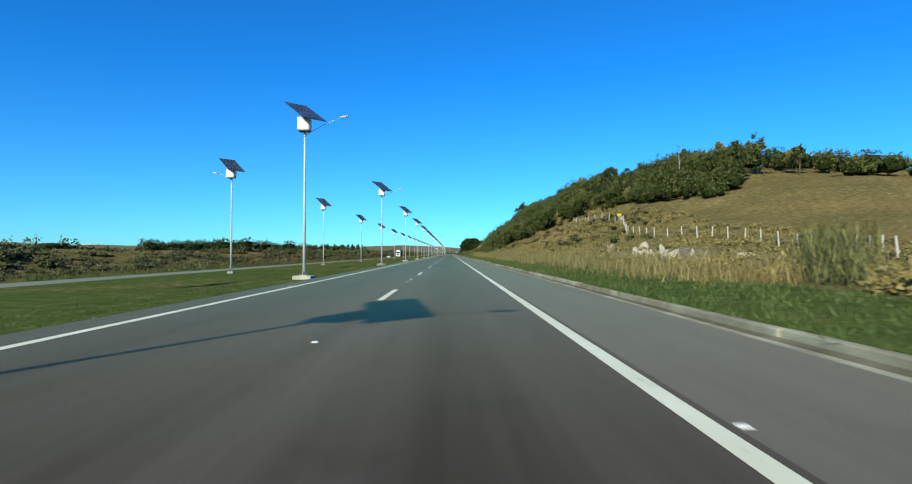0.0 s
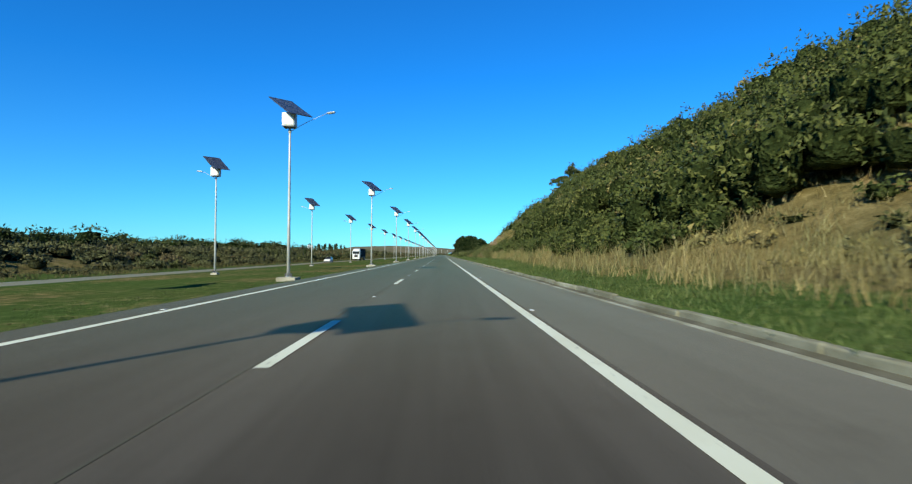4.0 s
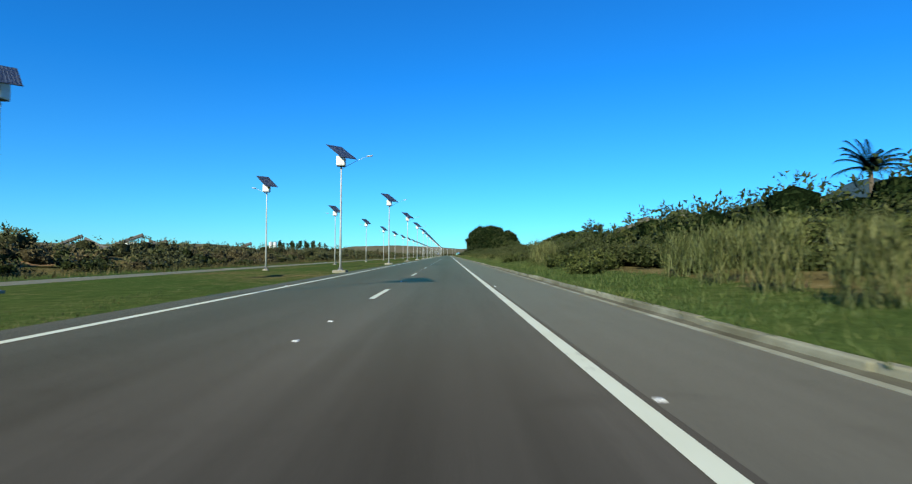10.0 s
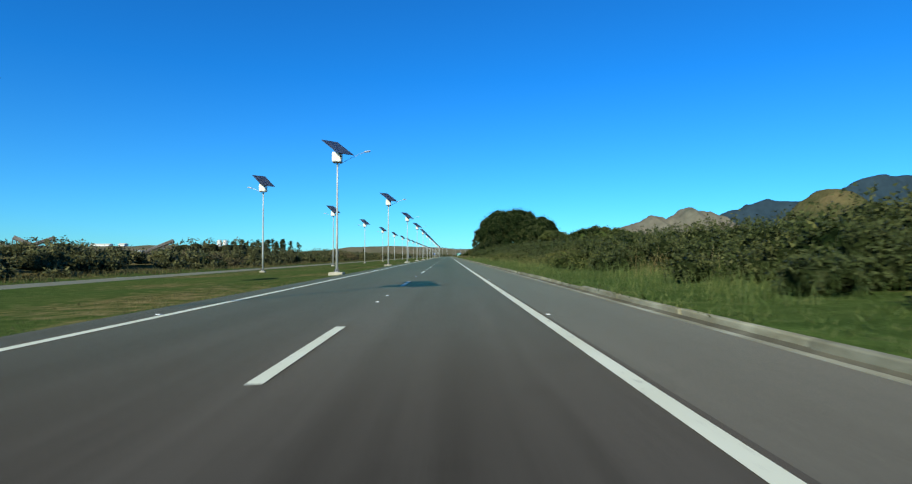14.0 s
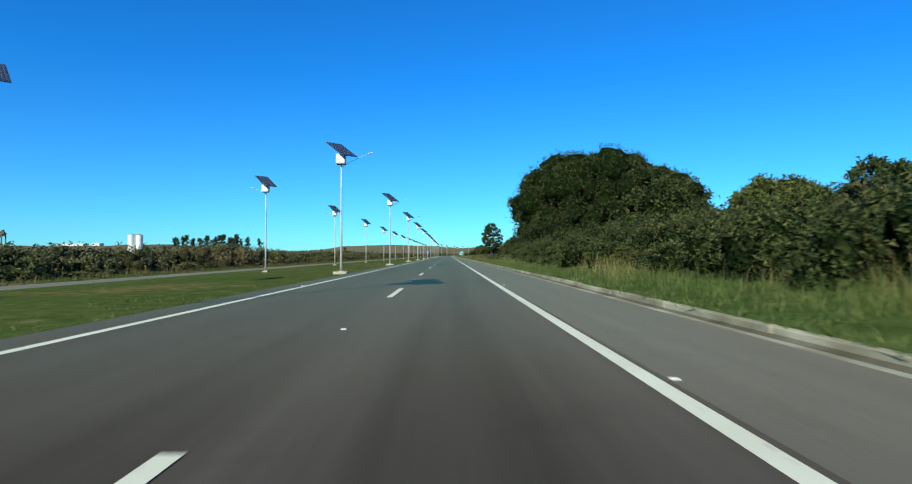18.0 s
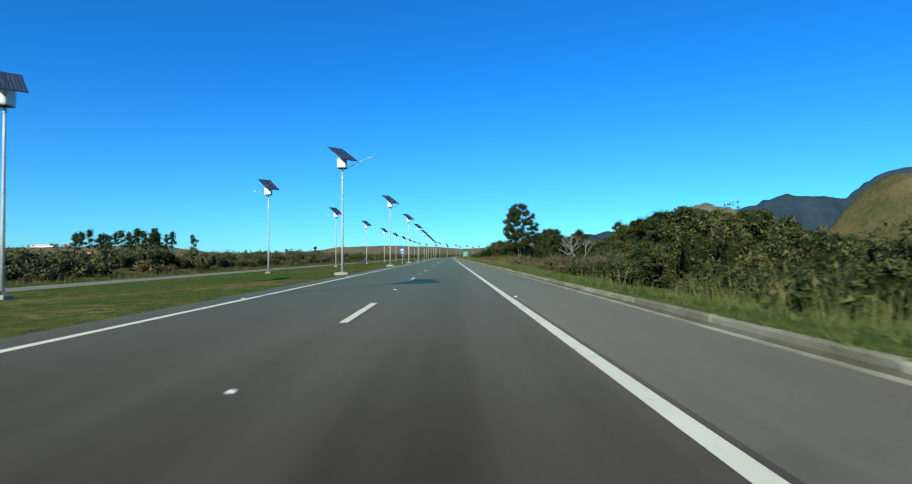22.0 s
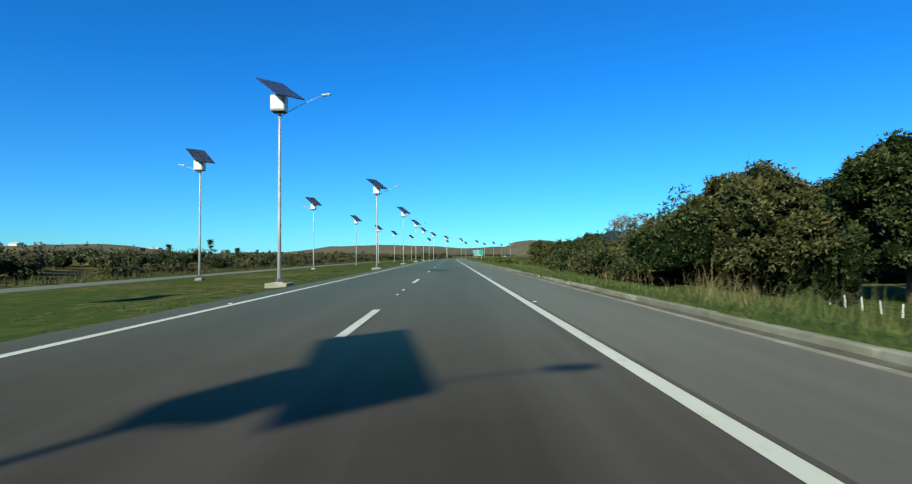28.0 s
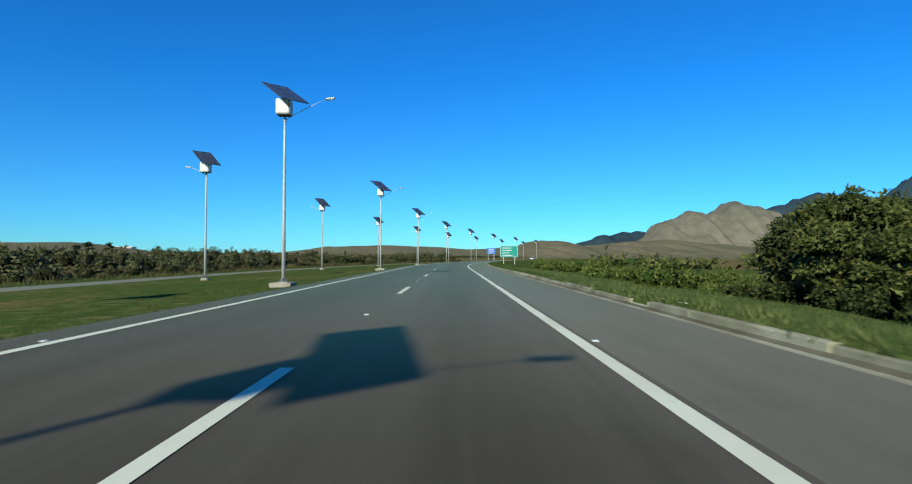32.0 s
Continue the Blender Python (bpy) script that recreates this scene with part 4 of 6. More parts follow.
s, l = scatter(294, 334, 9.6, 14.5, 130, lambda s, l: (smooth_noise(s, l, 5, 95) > -0.15) & ~clear_patch(s, l))
thicket("cutting_bushes", s, l, 1.5 * steps(l, (9.6, 0.6), (12, 1)), 0.85, 170, 0.13, M["leaf_hill"], "low green bushes at the mouth of the cutting")
s, l = scatter(120, 280, 16, 60, 260, on_hill)
thicket("hill_dark_bushes", s, l, 4.0, 1.9, 120, 0.25, M["leaf_dark"], "darker rounded bushes among the hillside scrub")
s, l = scatter(120, 296, 16, 60, 200, on_hill)
thicket("hill_dry_bushes", s, l, 3.7, 1.6, 100, 0.22, M["leaf_dry"], "tawny dry bushes among the hillside scrub")
s, l = scatter(6, 40, 9.2, 13.5, 34)
thicket("straw_brush", s, l, 0.9, 0.8, 130, 0.13, M["leaf_dry"], "straw-coloured brush beside the verge")
# taller trees that break the ridge line
local = np.random.default_rng(44)
for n in range(15):
    s, l = (local.uniform(122, 180), local.uniform(66, 82)) if n < 11 else (local.uniform(190, 310), local.uniform(30, 50))
    tree("hill_tree", spot(s, l, -0.2), local.uniform(6.5, 9.5), local.uniform(2.0, 3.2), "small open-crowned tree rising out of the hillside scrub", ("leaf_hill", "leaf_dark", "leaf_dry")[n % 3], 26, 46, 0.36, 0.12, 0.45, seed=120 + n, open_=0.5, low=0.3, fine=0.8)
tree("hill_tree", spot(301.6, 37.6, -0.2), 14.2, 4.4, "open flat-crowned tree leaning out of the hillside scrub", "leaf_hill", 34, 120, 0.24, 0.16, 0.42, low=0.5, seed=88, open_=0.35, fine=0.75, squash=0.8)
tree("hill_tree", spot(128, 63, -0.2), 10.6, 3.3, "dense upright tree with a ragged top above the brown field", "leaf_hill", 60, 130, 0.3, 0.16, 0.2, seed=61, low=-0.3, fine=0.62)
snag(spot(139.5, 55.4), 9.0, "pale bare snag standing above the hillside scrub")
for n, (s, l, tall, wide, leaf) in enumerate(((172, 47, 8.0, 3.0, "leaf_dark"), (167, 43, 7.0, 2.6, "leaf_hill"), (178, 50, 7.6, 3.0, "leaf_hill"), (163, 50, 6.6, 2.6, "leaf_dark"), (236, 34, 5.5, 2.6, "leaf_hill"), (262, 40, 5.5, 2.8, "leaf_hill"),
                                              (205, 52, 6.0, 2.8, "leaf_hill"), (180, 60, 5.5, 2.6, "leaf_hill"), (222, 47, 6.5, 2.4, "leaf_dark"), (160, 62, 5.5, 2.4, "leaf_hill"))):
    tree("hill_tree", spot(s, l, -0.2), tall, wide, "small open-crowned tree rising out of the hillside scrub", leaf, 22, 80, 0.34, 0.12, 0.35, seed=20 + n, open_=0.5)

# ---------- bank of bushes between the hill and the large tree ----------
s, l = scatter(340, 640, 7.2, 11.0, 480, lambda s, l: l > steps(s, (340, 9.6), (365, 8.0), (470, 8.2), (560, 7.7), (640, 7.7)) + 1.2 * smooth_noise(s, l, 7, 19))
far = s > 556
thicket("bank_front", s[~far], l[~far], 1.5 * steps(l[~far], (7, 0.6), (10, 1.2)), 0.85, 300, 0.078, M["leaf_bank"], "leafy green bushes along the front of the bank")
thicket("bank_dark_front", s[far], l[far], 2.1 * steps(l[far], (7, 0.6), (10, 1.2)), 0.95, 330, 0.088, M["leaf_dark"], "dark green broad-leaved bushes along the front of the bank")
s, l = scatter(318, 640, 7.4, 30, 1750, lambda s, l: l > steps(s, (318, 12), (340, 10), (365, 9.6), (470, 10.0), (560, 9.6), (640, 9.6)) + 2.0 * smooth_noise(s, l, 9, 14))
h = 3.5 * steps(s, (318, 0.40), (345, 0.52), (368, 0.74), (420, 0.74), (500, 0.78), (540, 0.85), (590, 1.0), (640, 1.3)) * steps(l, (7, 0.36), (9, 0.52), (12, 0.8), (15, 1.0))
dark_one = smooth_noise(s, l, 10, 71) + steps(s, (318, -0.05), (540, 0.0), (560, 0.5), (640, 0.7)) > 0.06
w = 1.1 + 0.6 * steps(l, (8, 0), (14, 1))
thicket("bank_bushes", s[~dark_one], l[~dark_one], h[~dark_one], w[~dark_one], 200, 0.115, M["leaf_bank"], "thick bank of olive-green bushes beside the verge")
thicket("bank_dark_bushes", s[dark_one], l[dark_one], h[dark_one] * 1.05, w[dark_one], 200, 0.115, M["leaf_dark"], "dark green bushes in the bank beside the verge")
s, l = scatter(338, 384, 16, 32, 140)
thicket("palm_foot_bushes", s, l, 3.8, 2.0, 130, 0.22, M["leaf_dark"], "dark rounded bushes below the palms")
s, l = scatter(335, 640, 6.9, 10.5, 330, lambda s, l: smooth_noise(s, l, 10, 15) > steps(s, (540, 0.0), (565, 0.6)))
thicket("verge_shrubs", s, l, 1.2, 0.75, 200, 0.088, M["leaf_hill"], "olive-green shrubs at the foot of the bank")
s, l = scatter(640, 960, 13, 56, 760, lambda s, l: (l > steps(s, (640, 13), (680, 19), (760, 21), (820, 22), (822, 30), (860, 32), (875, 24), (900, 60))) & (l > 14))
kind = smooth_noise(s, l, 8, 83)
kind = np.where((s > 718) & (s < 800) & (l < 34), kind * 0.4 - 0.02, kind)
for name, pick, leaf, label in (("lowland_scrub", kind < -0.08, "leaf_hill", "tangled green scrub on the low ground below the road"), ("lowland_brush", (kind >= -0.08) & (kind < 0.05), "leaf_russet", "brown leafless brush on the low ground below the road"),
                                ("lowland_bushes", kind >= 0.05, "leaf_dark", "dark green bushes on the low ground below the road")):
    thicket(name, s[pick], l[pick], (3.4 + 2.0 * kind[pick]) * steps(s[pick], (640, 0.5), (685, 0.55), (712, 1.0)), 1.8, 120, 0.24, M[leaf], label)
s, l = scatter(668, 862, 8.0, 22, 330, lambda s, l: (smooth_noise(s, l, 16, 18) > -0.12) & ((s < 716) | (s > 795)) & ~((s > 824) & (s < 853)))
near = s < 738
thicket("bank_scrub", s[~near], l[~near], 1.9 * steps(l[~near], (8, 0.6), (14, 1)), 1.1, 150, 0.13, M["leaf_hill"], "low green scrub on the bank below the verge")
thicket("low_bank_bushes", s[near], l[near], 2.0 * steps(l[near], (8, 0.6), (14, 1)), 1.0, 190, 0.12, M["leaf_dark"], "dark green bushes on the bank below the verge")
s, l = scatter(720, 802, 11.0, 25, 240)
thicket("leafless_brush", s, l, 2.3 * steps(l, (11, 0.6), (15, 1)), 1.0, 150, 0.10, M["leaf_russet"], "fine brown leafless brush on the bank below the verge")
s, l = scatter(688, 720, 14.5, 28, 66)
dark_one = smooth_noise(s, l, 6, 79) > 0.05
h = 4.9 * steps(l, (14, 0.55), (18, 1)) * (1 + 0.7 * smooth_noise(s, l, 7, 80))
thicket("roadside_bushes", s[dark_one], l[dark_one], h[dark_one], 1.7, 220, 0.16, M["leaf_dark"], "tall dark bushes on the bank below the verge")
thicket("roadside_olive_bushes", s[~dark_one], l[~dark_one], h[~dark_one], 1.6, 220, 0.16, M["leaf_olive"], "tall olive-green bushes on the bank below the verge")
s, l = scatter(668, 862, 8.0, 22, 520, lambda s, l: ((smooth_noise(s, l, 16, 16) > 0.06) | ((s > 738) & (s < 795) & (smooth_noise(s, l, 16, 16) > -0.2))) & ~((s > 822) & (s < 856)))
thicket("brown_scrub", s, l, 1.7 * steps(l, (8, 0.7), (14, 1)), 1.0, 110, 0.15, M["leaf_russet"], "brown and russet brush on the bank below the verge")
s, l = scatter(850, 866, 18.5, 32, 60)
thicket("corner_bushes", s, l, 6.4, 2.0, 150, 0.26, M["leaf_dark"], "tall dense bushes round the foot of a tall tree")
s, l = scatter(884, 917, 10.0, 28, 140, lambda s, l: l > 1.0 * (s - 904))
h = 4.9 * steps(l, (10, 0.4), (15, 1.0)) * steps(s, (902, 1.0), (908, 0.62), (917, 0.42))
dark_one = smooth_noise(s, l, 5, 77) > -0.05
thicket("pasture_scrub", s[~dark_one], l[~dark_one], h[~dark_one], 1.6, 260, 0.145, M["leaf_far"], "tall tangled grey-green bushes beside the pasture fence")
thicket("pasture_bushes", s[dark_one], l[dark_one], h[dark_one] * 1.1, 1.5, 290, 0.155, M["leaf_dark"], "dark rounded bushes beside the pasture fence")
s, l = scatter(1012, 1150, 14, 40, 200, lambda s, l: smooth_noise(s, l, 18, 17) > -0.12)
thicket("roadside_scrub", s, l, 2.0, 1.4, 130, 0.17, M["leaf_fresh"], "green scrub beside the verge before the bend")

s, l = scatter(828, 853, 10.5, 17.0, 420)
blades("shelter_weeds", s, l, 1.15, 0.22, 10, M["leaf_cane"], "rank weeds in front of the shelters", width=0.012)
# single trees along the right
tree("large_tree", spot(647, 26.0), 20.8, 18.7, "very large dark green spreading tree overhanging the verge", "leaf_dark", 300, 520, 0.175, 0.55, 0.22, low=-0.2, seed=3, fine=0.52)
tree("companion_tree", spot(660, 23.5), 7.8, 5.2, "dense dark green tree with foliage down to the ground", "leaf_dark", 60, 480, 0.24, 0.3, 0.12, low=-0.6, seed=46, fine=0.9)
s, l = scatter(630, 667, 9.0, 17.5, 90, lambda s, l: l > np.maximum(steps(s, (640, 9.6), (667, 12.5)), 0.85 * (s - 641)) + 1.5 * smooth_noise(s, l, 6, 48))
# Skirt foliage takes the leaf colour with shade painted in.
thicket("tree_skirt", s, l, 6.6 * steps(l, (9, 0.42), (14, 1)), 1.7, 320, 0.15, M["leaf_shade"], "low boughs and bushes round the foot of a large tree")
tree("companion_tree", spot(630, 31), 12.4, 8.6, "dark green broad tree joined to a larger one", "leaf_dark", 136, 217, 0.26, 0.4, 0.25, low=-0.1, seed=4, fine=0.68)
tree("companion_tree", spot(608, 33), 8.8, 6.0, "rounded green tree at the edge of the bank", "leaf_hill", 85, 217, 0.24, 0.3, 0.25, low=-0.1, seed=5, fine=0.68)
tree("bank_tree", spot(473, 42), 9.4, 3.6, "small dark tree with an open flat crown above the bushes", "leaf_dark", 22, 170, 0.2, 0.16, 0.55, seed=6, open_=0.4, low=0.5, fine=0.8)
tree("bank_tree", spot(592, 31), 7.8, 3.0, "small open tree standing above the bushes", "leaf_dark", 26, 90, 0.26, 0.12, 0.5, seed=7, open_=0.4, low=0.5, fine=0.7)
tree("tall_tree", spot(852, 23.2), 21.5, 6.6, "tall slender open-crowned tree with several pale stems beside the highway", "leaf_dark", 190, 190, 0.21, 0.2, 0.36, bark="bark_pale", low=0.05, seed=8, open_=0.35, fine=0.58, stems=3)
tree("tall_tree", spot(857, 36), 11.5, 5.0, "tall dark spreading tree behind a roadside shelter", "leaf_dark", 60, 260, 0.25, 0.2, 0.3, low=0.0, seed=51, fine=0.8)
tree("tall_tree", spot(868, 45), 13.0, 6.0, "tall dark spreading tree behind a roadside shelter", "leaf_dark", 60, 260, 0.28, 0.22, 0.3, low=0.0, seed=52, fine=0.8)
tree("round_tree", spot(886, 19.5), 9.0, 4.6, "rounded olive-brown tree by a low fence", "leaf_olive", 102, 217, 0.22, 0.26, 0.2, low=-0.15, seed=9, fine=0.68)
tree("round_tree", spot(868, 24), 8.5, 4.4, "rounded dark green tree by a low fence", "leaf_dark", 93, 198, 0.22, 0.26, 0.2, low=-0.15, seed=10, fine=0.68)
tree("round_tree", spot(899, 40.5), 16.6, 7.0, "big dense dark green tree beside the pasture", "leaf_dark", 136, 237, 0.27, 0.4, 0.2, low=-0.1, seed=11, fine=0.68)
tree("round_tree", spot(914, 29), 8.5, 5.0, "rounded green tree beside the pasture", "leaf_hill", 85, 198, 0.24, 0.3, 0.2, low=-0.15, seed=12, fine=0.68)
for n, (s, l, tall, wide, leaf) in enumerate(((1004, 25.5, 8.2, 4.4, "leaf_hill"), (1005, 32.0, 8.6, 4.6, "leaf_bank"), (1001, 39.0, 8.4, 3.0, "leaf_dark"), (1011, 27.0, 7.4, 4.0, "leaf_bank"), (941, 30.0, 6.6, 3.8, "leaf_hill"), (945, 36, 8.0, 4.0, "leaf_dark"))):
    tree("orchard_tree", spot(s, l), tall, wide, "low spreading green tree with a bare trunk behind a fence", leaf, 60, 200, 0.24, 0.16, 0.30, low=0.05, seed=13 + n * 20, fine=0.8)
s, l = scatter(931, 950, 19, 37, 75, lambda s, l: l > 0.70 * (s - 909) - 0.5)
thicket("yard_bushes", s, l, 3.6, 1.5, 210, 0.14, M["leaf_olive"], "dense bushes with long leaves beside the farmyard")
s, l = scatter(947, 967, 31, 52, 150, lambda s, l: l > 0.665 * (s - 909) + 0.6 * smooth_noise(s, l, 4, 58))
thicket("yard_scrub", s, l, 4.6 + 3.0 * smooth_noise(s, l, 6, 57), 1.5, 170, 0.17, M["leaf_olive"], "tall tangled olive scrub beside the farmyard")
s, l = scatter(999, 1015, 22, 37, 40)
thicket("tree_foot_bushes", s, l, 2.2, 1.4, 150, 0.18, M["leaf_dark"], "dark bushes at the foot of the orchard trees")
tree("yard_tree", spot(1036, 46), 11.5, 6.5, "broad dark green tree beyond a house", "leaf_dark", 74, 198, 0.42, 0.3, 0.25, low=-0.1, seed=36, fine=0.68)
tree("yard_tree", spot(1006, 64), 12.0, 6.0, "tree behind a red-roofed house", "leaf_hill", 68, 184, 0.45, 0.3, 0.3, low=-0.1, seed=15, fine=0.68)
tree("yard_tree", spot(1013, 60), 13.0, 6.5, "tree behind a red-roofed house", "leaf_dark", 68, 184, 0.45, 0.3, 0.3, low=-0.1, seed=16, fine=0.68)
tree("yard_tree", spot(950, 42), 7.5, 4.6, "bushy green tree at the pasture's edge", "leaf_hill", 93, 198, 0.22, 0.2, 0.2, low=-0.2, seed=37, fine=0.68)
tree("low_tree", spot(733, 27.5), 9.8, 5.0, "dense dark green tree on the bank below the verge", "leaf_dark", 40, 260, 0.24, 0.2, 0.15, low=-0.3, seed=47, fine=0.85)
tree("low_tree", spot(775, 36), 6.5, 4.0, "green tree among scrub on low ground", "leaf_dark", 57, 184, 0.36, 0.25, 0.25, low=-0.1, seed=17, fine=0.68)
tree("low_tree", spot(742, 40), 11.0, 5.5, "green tree among scrub on low ground", "leaf_dark", 57, 184, 0.36, 0.25, 0.25, low=-0.1, seed=18, fine=0.68)
tree("low_tree", spot(752, 33), 6.2, 4.0, "round green tree among scrub on low ground", "leaf_hill", 57, 184, 0.33, 0.25, 0.25, low=-0.1, seed=38, fine=0.68)
tree("broad_tree", spot(850, 66), 18.0, 9.0, "broad brownish green tree above scrub", "leaf_dark", 44, 260, 0.28, 0.22, 0.4, low=0.25, seed=19, open_=0.15, squash=0.8, fine=0.8)
tree("broad_tree", spot(864, 62), 16.5, 8.0, "broad brownish green tree above scrub", "leaf_hill", 38, 260, 0.28, 0.22, 0.4, low=0.25, seed=39, open_=0.15, squash=0.8, fine=0.8)
bare_tree("dead_tree", spot(790, 27.5, -0.7), 9.4, "leafless pale dead tree with forking limbs", seed=30, trunk=0.24, spread=0.85)
bare_tree("grey_tree", spot(697, 29.5), 11.5, "tall thin grey tree with few leaves", leaf="leaf_dry", seed=34, trunk=0.14, spread=0.26)
bare_tree("grey_tree", spot(905, 18.5), 7.0, "thin grey leafless tree among bushes", leaf="leaf_dry", seed=32, trunk=0.12)
snag(spot(815, 58), 12.5, "pale bare snag standing in scrub")
for n, (s, l, tall) in enumerate(((735, 16.0, 3.2), (744, 19.5, 3.8), (752, 15.0, 2.8), (762, 17.5, 3.4), (771, 21.0, 4.2))):
    bare_tree("bare_bush", spot(s, l, -0.3), tall, "brown leafless bush with many forking stems", bark="bark", seed=140 + n, trunk=0.05, spread=0.75)

for n, (s, l, tall, wide) in enumerate(((19, 10.4, 1.7, 0.8), (21.5, 11.4, 1.8, 0.7), (320, 7.6, 1.7, 0.6), (323.5, 8.0, 1.9, 0.6), (327, 8.4, 1.9, 0.7), (331, 8.8, 1.8, 0.6), (353, 7.8, 2.1, 0.9), (356, 7.9, 2.3, 1.0), (359, 8.4, 2.2, 0.9), (259, 9.2, 1.5, 0.6), (245.5, 9.3, 1.5, 0.6), (268, 8.3, 1.6, 0.55), (266, 9.3, 1.6, 0.7), (236.3, 9.6, 1.5, 0.7),
                                         (228.5, 8.4, 1.9, 0.6), (284, 11.5, 1.7, 0.9), (293, 10.8, 1.9, 0.9), (905, 11.6, 1.9, 1.2), (911, 11.4, 2.0, 1.2), (898, 11.2, 1.5, 0.9))):
    cane(spot(s, l), tall, wide, 70 + n)


# ---------- grass ----------
for a, b, n in ((-4, 300, 17000), (300, 640, 11000), (640, 1000, 14000)):
    s, l = scatter(a, b, 4.75, 8.9, n)
    blades("verge_grass", s, l, 0.16 + 0.10 * np.clip(smooth_noise(s, l, 3, 51) + 0.4, 0, 1), 0.10, 4, M["blade"], "short green grass on the verge behind the kerb", lean=0.5, width=0.016, short=True)
def kerbside(s, l):
    """Where the mown strip ends and tall growth begins."""
    return l > steps(s, (20, 6.6), (140, 7.0), (220, 8.8), (320, 8.6), (350, 6.4), (400, 5.9), (640, 5.9), (700, 6.4), (826, 6.3), (833, 9.5), (852, 9.5), (859, 6.2), (870, 6.2), (912, 6.2), (926, 10), (1030, 10)) + 0.7 * smooth_noise(s, l * 0, 3.0, 20)


s, l = scatter(20, 308, 6.6, 14.5, 4600, lambda s, l: kerbside(s, l) & (smooth_noise(s, l, 7, 21) > -0.3))
blades("brown_grass", s, l, 0.85, 0.28, 8, M["reed_dull"], "tall dull brown grass at the foot of the slope", width=0.014)
s, l = scatter(20, 308, 7.0, 14.5, 2300, lambda s, l: kerbside(s, l) & (smooth_noise(s, l, 6, 25) > 0.0))
blades("dry_grass", s, l, 0.9, 0.22, 8, M["reed"], "tall dry straw-coloured grass at the foot of the slope", width=0.011)
s, l = scatter(165, 296, 9.5, 19, 1800, lambda s, l: ~on_hill(s, l + 1.5) & ~clear_patch(s, l))
blades("cutting_reeds", s, l, 0.9, 0.3, 9, M["reed_dull"], "tall brown reeds below the hillside scrub", width=0.016)
s, l = scatter(165, 304, 9.0, 19, 2300, lambda s, l: ~on_hill(s, l + 1.5) & (smooth_noise(s, l, 5, 27) > -0.15) & ~clear_patch(s, l))
blades("cutting_grass", s, l, 0.8, 0.3, 9, M["leaf_cane"], "rank grey-green grass below the hillside scrub", width=0.016)
s, l = scatter(30, 165, 13, 37, 6500)
blades("slope_grass", s, l, 0.45, 0.3, 6, M["reed_dull"], "short dry grass on the cut slope", width=0.02, short=True)
s, l = scatter(30, 165, 13, 37, 2600, lambda s, l: smooth_noise(s, l, 5, 26) > 0.0)
blades("slope_straw", s, l, 0.6, 0.22, 7, M["reed"], "pale straw tufts on the cut slope", width=0.014, short=True)
s, l = scatter(345, 945, 5.7, 9.8, 9000, lambda s, l: kerbside(s, l) & (smooth_noise(s, l, 9, 22) > -0.2))
blades("tall_grass", s, l, (0.42 + 0.12 * np.clip(l - 6, 0, 3)) * steps(s, (560, 1), (640, 0.6), (890, 0.6), (912, 0.4)), 0.22, 9, M["blade"], "tall green grass along the foot of the bank", width=0.0065)
s, l = scatter(385, 945, 5.9, 10.5, 3300, lambda s, l: kerbside(s, l - 0.3) & (smooth_noise(s, l, 9, 23) > steps(s, (385, 0.15), (440, 0.0), (520, 0.0), (560, 0.1), (930, 0.08))))
blades("straw_grass", s, l, 0.95, 0.22, 12, M["leaf_cane"], "clumps of pale grey-green reeds", width=0.006)
s, l = scatter(385, 945, 6.2, 11.0, 1800, lambda s, l: kerbside(s, l - 0.5) & (smooth_noise(s, l, 5, 24) > 0.14))
blades("pale_straw", s, l, 1.1, 0.2, 11, M["reed"], "tall clumps of pale straw grass", width=0.005)
s, l = scatter(-4, 1000, 4.60, 4.85, 5200, lambda s, l: smooth_noise(s, l * 0, 2.5, 29) > -0.12)
blades("kerb_grass", s, l, 0.22, 0.06, 5, M["blade"], "grass hanging over the back of the kerb", lean=0.9, width=0.014, base=np.full(len(s), 0.12), short=True)
s, l = scatter(912, 1045, 6.0, 18.0, 5200)
blades("pasture_grass", s, l, 0.24, 0.22, 6, M["blade"], "long green grass before the pasture fence", width=0.014, short=True)
for a, b in ((-4, 500), (500, 1040)):
    s, l = scatter(a, b, -13.0, -7.2, 12000)
    blades("median_grass", s, l, 0.09, 0.14, 4, M["blade_mown"], "mown olive-green grass of the median", lean=0.6, width=0.018, short=True)

# ---------- beyond the other carriageway ----------
def belt_height(s, l):
    return steps(s, (-60, 0.7), (110, 0.8), (200, 1.8), (330, 2.5), (400, 2.6), (600, 3.2), (760, 2.9), (1250, 2.6)) * (1 + 0.9 * smooth_noise(s, l, 30, 33))


s, l = scatter(-60, 1250, -62, -47, 900)
thicket("far_scrub", s, l, belt_height(s, l), 2.2, 60, 0.30, M["leaf_far"], "belt of dull grey-green scrub beyond the other carriageway")
s, l = scatter(-60, 1250, -47, -36.5, 1450)
h = belt_height(s, l) * steps(l, (-47, 1.05), (-41, 0.9), (-36.5, 0.45))
kind_of = smooth_noise(s, l, 14, 36) + 0.25 * smooth_noise(s, l, 4, 37)
